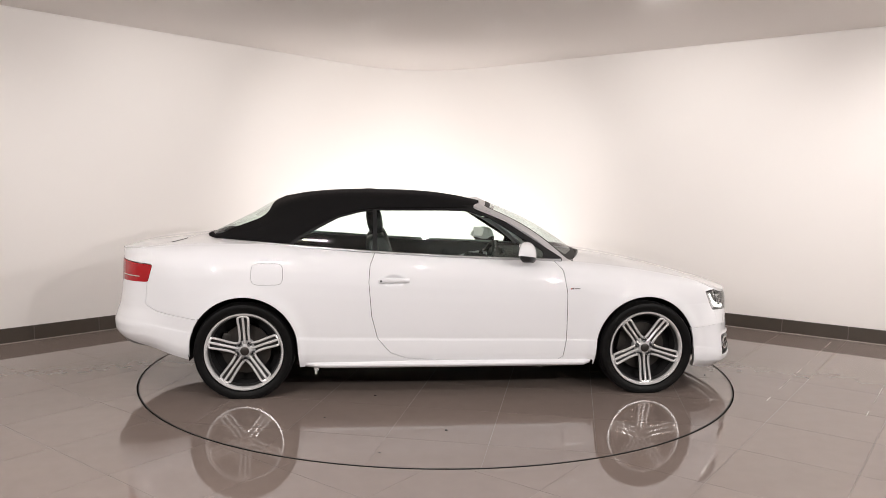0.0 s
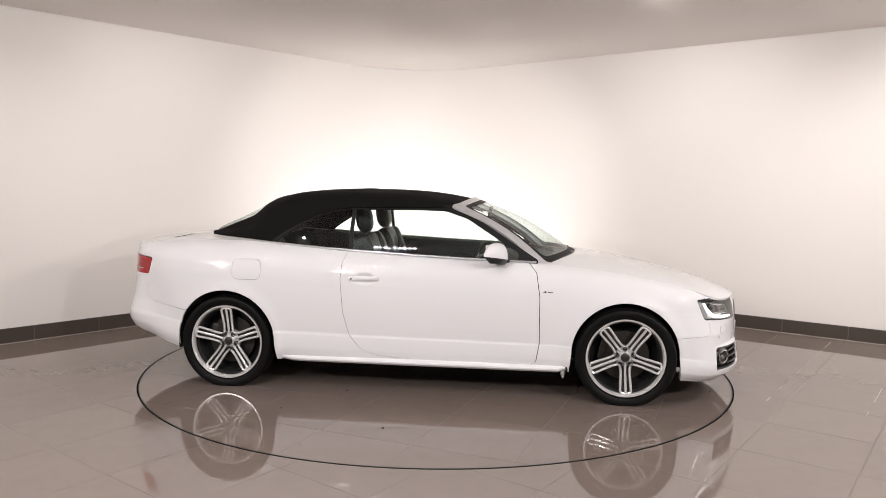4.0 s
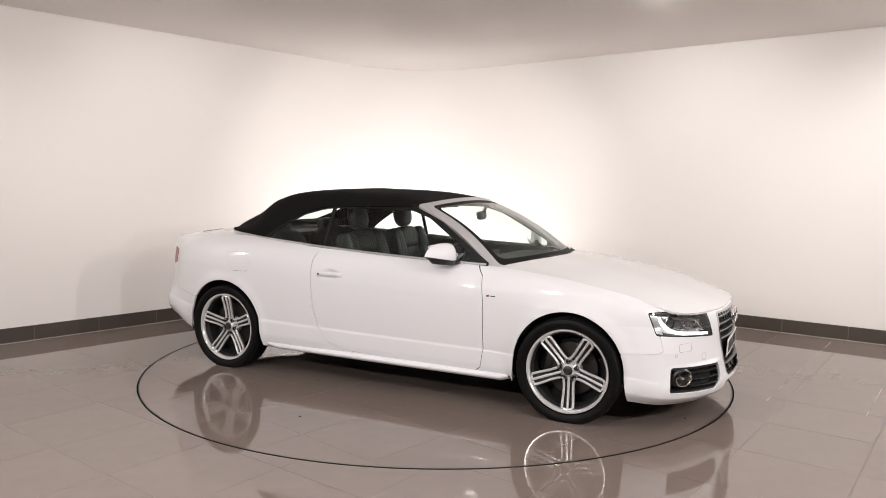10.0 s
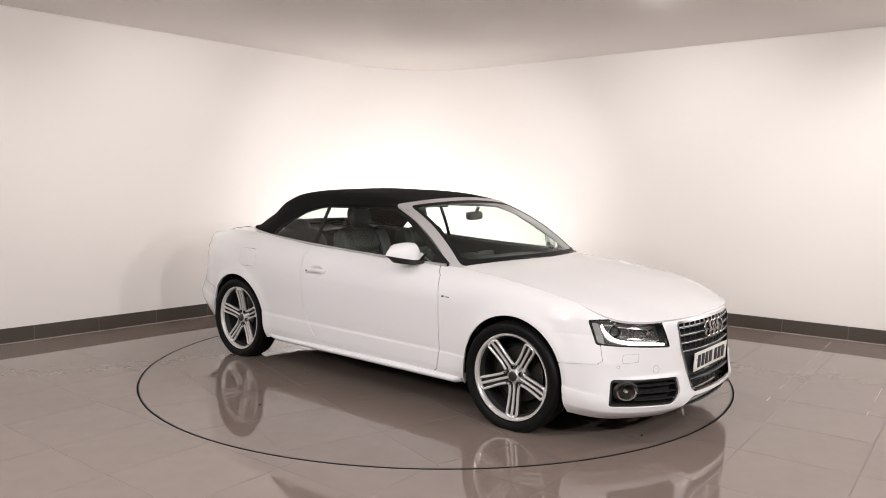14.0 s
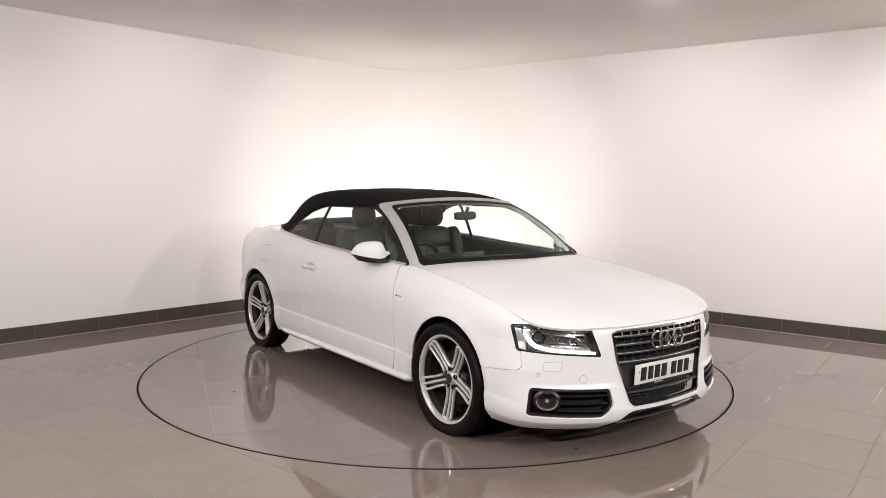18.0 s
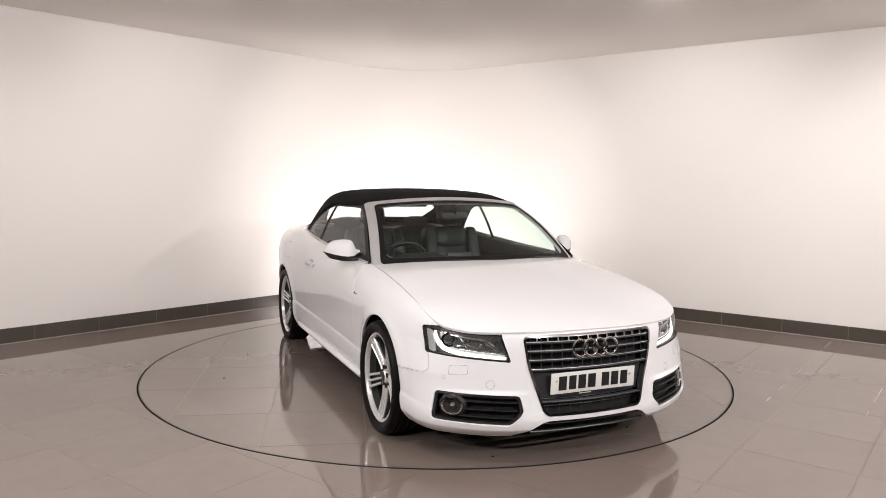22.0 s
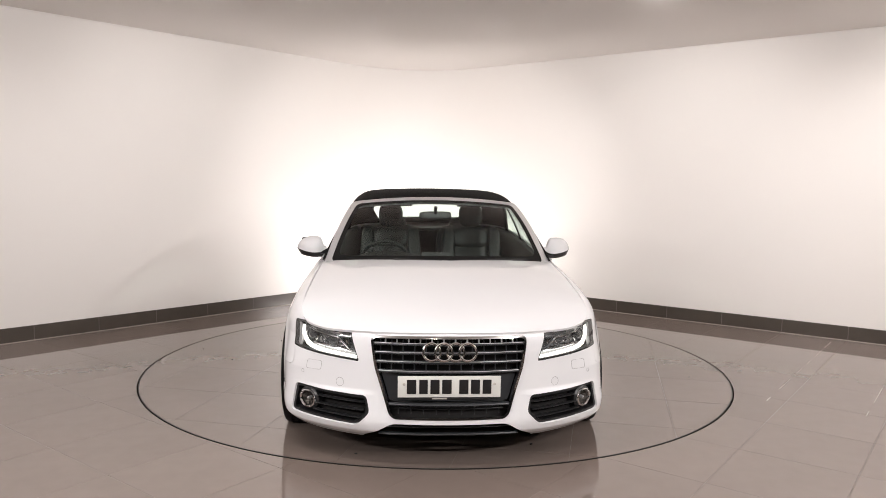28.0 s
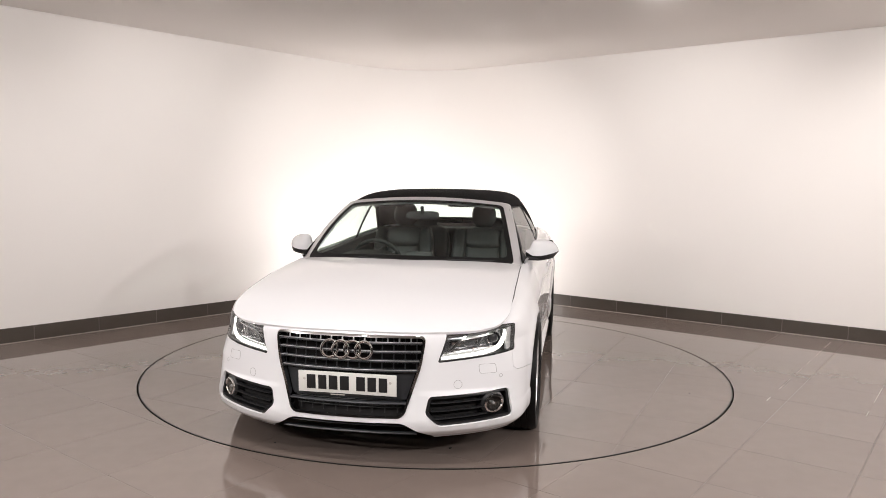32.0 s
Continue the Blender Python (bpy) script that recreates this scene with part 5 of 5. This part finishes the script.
inner_mirror = cushion((0.038, 0.245, 0.064), pose(0.392, 0, 1.205, 0, -6, 14), name="inner_mirror", mat=BLACK, label="black inner rear-view mirror")
part("mirror_face", box((0.004, 0.225, 0.052), pose(0.3735, -0.0046, 1.205, 0, -6, 14), 0.0015), MIRROR, inner_mirror)
part("mirror_stem", tube([(0.398, 0, 1.215), (0.425, 0, 1.270)], 0.013, 8), BLACK, inner_mirror)


# ---- floor tiles, skirting tiles ----
SIZE, JOINT = 0.585, 0.0016


def tile_plan(angle, off_a, off_b, pitch, parent, inner, reach, budget):
    """Square tiles on a turned grid; inner: inside the turntable's edge, else outside it."""
    rng = random.Random(7)
    c, s = math.cos(radians(angle)), math.sin(radians(angle))
    half = (pitch - JOINT) / 2
    whole = link("floor_tile", [(-half, -half, -0.0035), (half, -half, -0.0035), (half, half, -0.0035), (-half, half, -0.0035), (-half + 0.001, -half + 0.001, 0), (half - 0.001, -half + 0.001, 0), (half - 0.001, half - 0.001, 0), (-half + 0.001, half - 0.001, 0)],
                 [(4, 5, 6, 7), (0, 1, 5, 4), (1, 2, 6, 5), (2, 3, 7, 6), (3, 0, 4, 7)], TILE, parent, smooth=False)
    first, rest, n = True, [], int(12 / pitch)
    spots = []
    for i in range(-n, n + 1):
        for j in range(-n, n + 1):
            a, b = off_a + (i + 0.5) * pitch, off_b + (j + 0.5) * pitch
            spots.append((c * a - s * b, s * a + c * b))
    spots.sort(key=lambda p: math.hypot(p[0], p[1] + (0 if inner else 1.0)))
    used = 0
    for x, y in spots:
        far = max(math.hypot(x + c * u - s * v, y + s * u + c * v) for u in (-half, half) for v in (-half, half))
        lx, ly = c * x + s * y, -s * x + c * y
        cx, cy = max(abs(lx) - half, 0), max(abs(ly) - half, 0)
        near = math.hypot(cx, cy)
        if inner and near > TABLE_R - 0.012 or not inner and (far < TABLE_R + TABLE_GAP or y > 5.2 or y < -8 or math.hypot(x, y) > reach):
            continue
        tilt = (rng.uniform(-0.035, 0.035), rng.uniform(-0.035, 0.035), angle)
        cut = far > TABLE_R - 0.006 if inner else near < TABLE_R + TABLE_GAP
        used += 1
        if cut:
            edge = (lambda r: TABLE_R - 0.0045 - r) if inner else (lambda r: r - TABLE_R - TABLE_GAP + 0.003)
            g = np.linspace(-half, half, 14)
            ob = sheet("floor_tile", lambda u, v, x=x, y=y: np.stack([c * u - s * v + x, s * u + c * v + y, 0 * u], -1), g, g, lambda u, v, P: edge(np.hypot(P[:, 0], P[:, 1])), TILE, parent, "", 0.0035)
        elif used <= budget:
            if first:
                ob, first = whole, False
            else:
                ob = whole.copy()
                scene.collection.objects.link(ob)
            ob.matrix_basis = pose(x, y, 0, *tilt)
        else:
            rest.append((x, y))
    if rest:
        verts, faces = [], []
        for x, y in rest:
            k = len(verts)
            verts += [(x + c * u - s * v, y + s * u + c * v, 0) for u, v in ((-half, -half), (half, -half), (half, half), (-half, half))]
            faces.append((k, k + 1, k + 2, k + 3))
        tagged(link("distant_floor_tiles", verts, faces, TILE, parent, smooth=False), kind="stuff")


axis = 51.4
ca, sa = math.cos(radians(axis)), math.sin(radians(axis))
tile_plan(axis, (ca * -3.61 + sa * 0.738) % SIZE, (-sa * 3.93 + ca * 0.922) % SIZE, SIZE, floor_, False, 9.5, 300)
tile_plan(-15.5, 0.04, -0.03, 0.59, turntable, True, 3.0, 300)

# skirting tiles, one by one along the wall
line = [Vector(p) for p in wall_line(0.0)]
runs = [0.0]
for a, b in zip(line, line[1:]):
    runs.append(runs[-1] + (b - a).length)


def along(d):
    k = min(max(int(np.searchsorted(runs, d)) - 1, 0), len(line) - 2)
    t = (d - runs[k]) / (runs[k + 1] - runs[k])
    p = line[k].lerp(line[k + 1], t)
    e = (line[k + 1] - line[k]).normalized()
    return p, Vector((e.y, -e.x))


def run_of(x, y):
    """Running length of the wall line at the place nearest to (x, y)."""
    ds = np.linspace(0, runs[-1], 4000)
    return float(min(ds, key=lambda d: (along(d)[0] - Vector((x, y))).length))


starts, d = [], run_of(-3.61, 0.738)
while d > 0.7:
    d -= 0.572
while d < runs[-1] * 0.5 - 0.29:
    starts.append((d, 0.572))
    d += 0.572
end = run_of(3.93, 0.922)
back = []
while end - 0.586 > d:
    back.append((end - 0.586, 0.586))
    end -= 0.586
if end - d > 0.05:
    back.append((d, end - d))
end = run_of(3.93, 0.922)
while end < runs[-1] - 0.6:
    back.append((end, 0.586))
    end += 0.586
for d0, length in starts + back:
    cols = np.linspace(d0 + 0.0035, d0 + length - 0.0035, 6)
    verts, faces = [], []
    for d in cols:
        p, n = along(float(d))
        for dep, z in ((0.0, 0.001), (0.012, 0.001), (0.012, SKIRT_HIGH - 0.003), (0.010, SKIRT_HIGH), (0.0, SKIRT_HIGH)):
            q = p + n * dep
            verts.append((q.x, q.y, z))
    for k in range(5):
        for j in range(4):
            a = k * 5 + j
            faces.append((a, a + 1, a + 6, a + 5))
    faces += [(0, 1, 2, 3, 4)[::-1], (25, 26, 27, 28, 29)]
    ob = link("skirting_tile", verts, faces, SKIRT, skirting, smooth=False)

# pale worn stretches of grout and specks of dirt
for n_off, spans in ((2.387, ((0.30, 0.62), (0.75, 1.02), (1.28, 1.40), (1.62, 1.80), (2.02, 2.36), (2.62, 2.72))), (2.972, ((1.86, 2.32), (2.55, 2.66)))):
    for a, b in spans:
        d0 = 3.30
        p0 = Vector((0.782 * n_off + 0.623 * (d0 - a), -0.623 * n_off + 0.782 * (d0 - a)))
        p1 = Vector((0.782 * n_off + 0.623 * (d0 - b), -0.623 * n_off + 0.782 * (d0 - b)))
        mid, way = (p0 + p1) / 2, p1 - p0
        part("worn_grout", box((way.length, 0.0045, 0.002), Matrix.Translation((mid.x, mid.y, 0.0)) @ Matrix.Rotation(math.atan2(way.y, way.x), 4, "Z")), PALE_GROUT, floor_)
rng = random.Random(5)
for k in range(14):
    r, a = 2.1 * math.sqrt(rng.random()), rng.uniform(0, 6.283)
    bm = bmesh.new()
    bmesh.ops.create_icosphere(bm, subdivisions=1, radius=rng.uniform(0.004, 0.009))
    for v in bm.verts:
        v.co = Vector((v.co.x * rng.uniform(0.7, 1.6), v.co.y * rng.uniform(0.7, 1.4), v.co.z * 0.5))
    bmesh.ops.translate(bm, verts=bm.verts, vec=(r * math.cos(a), r * math.sin(a), 0.003))
    part("dirt_speck", bm, LINER, turntable)


def turn(t):
    """Heading of the turntable, in degrees."""
    return 3.968 - 3.2316 * t - 0.0024 * t * t


def motions():
    times = [0, 4, 8, 12, 16, 20, 24, 28, 32]
    walk(turntable, [(t, pose(0, 0, 0, 0, 0, turn(t))) for t in times])
    rows = []
    for t in [k * 0.5 for k in range(65)]:
        a = radians(turn(t))
        x, y = 0.008, -0.040
        rows.append((t, pose(x * math.cos(a) - y * math.sin(a), x * math.sin(a) + y * math.cos(a), 0, 0, 0, turn(t))))
    walk(car, rows)


motions()
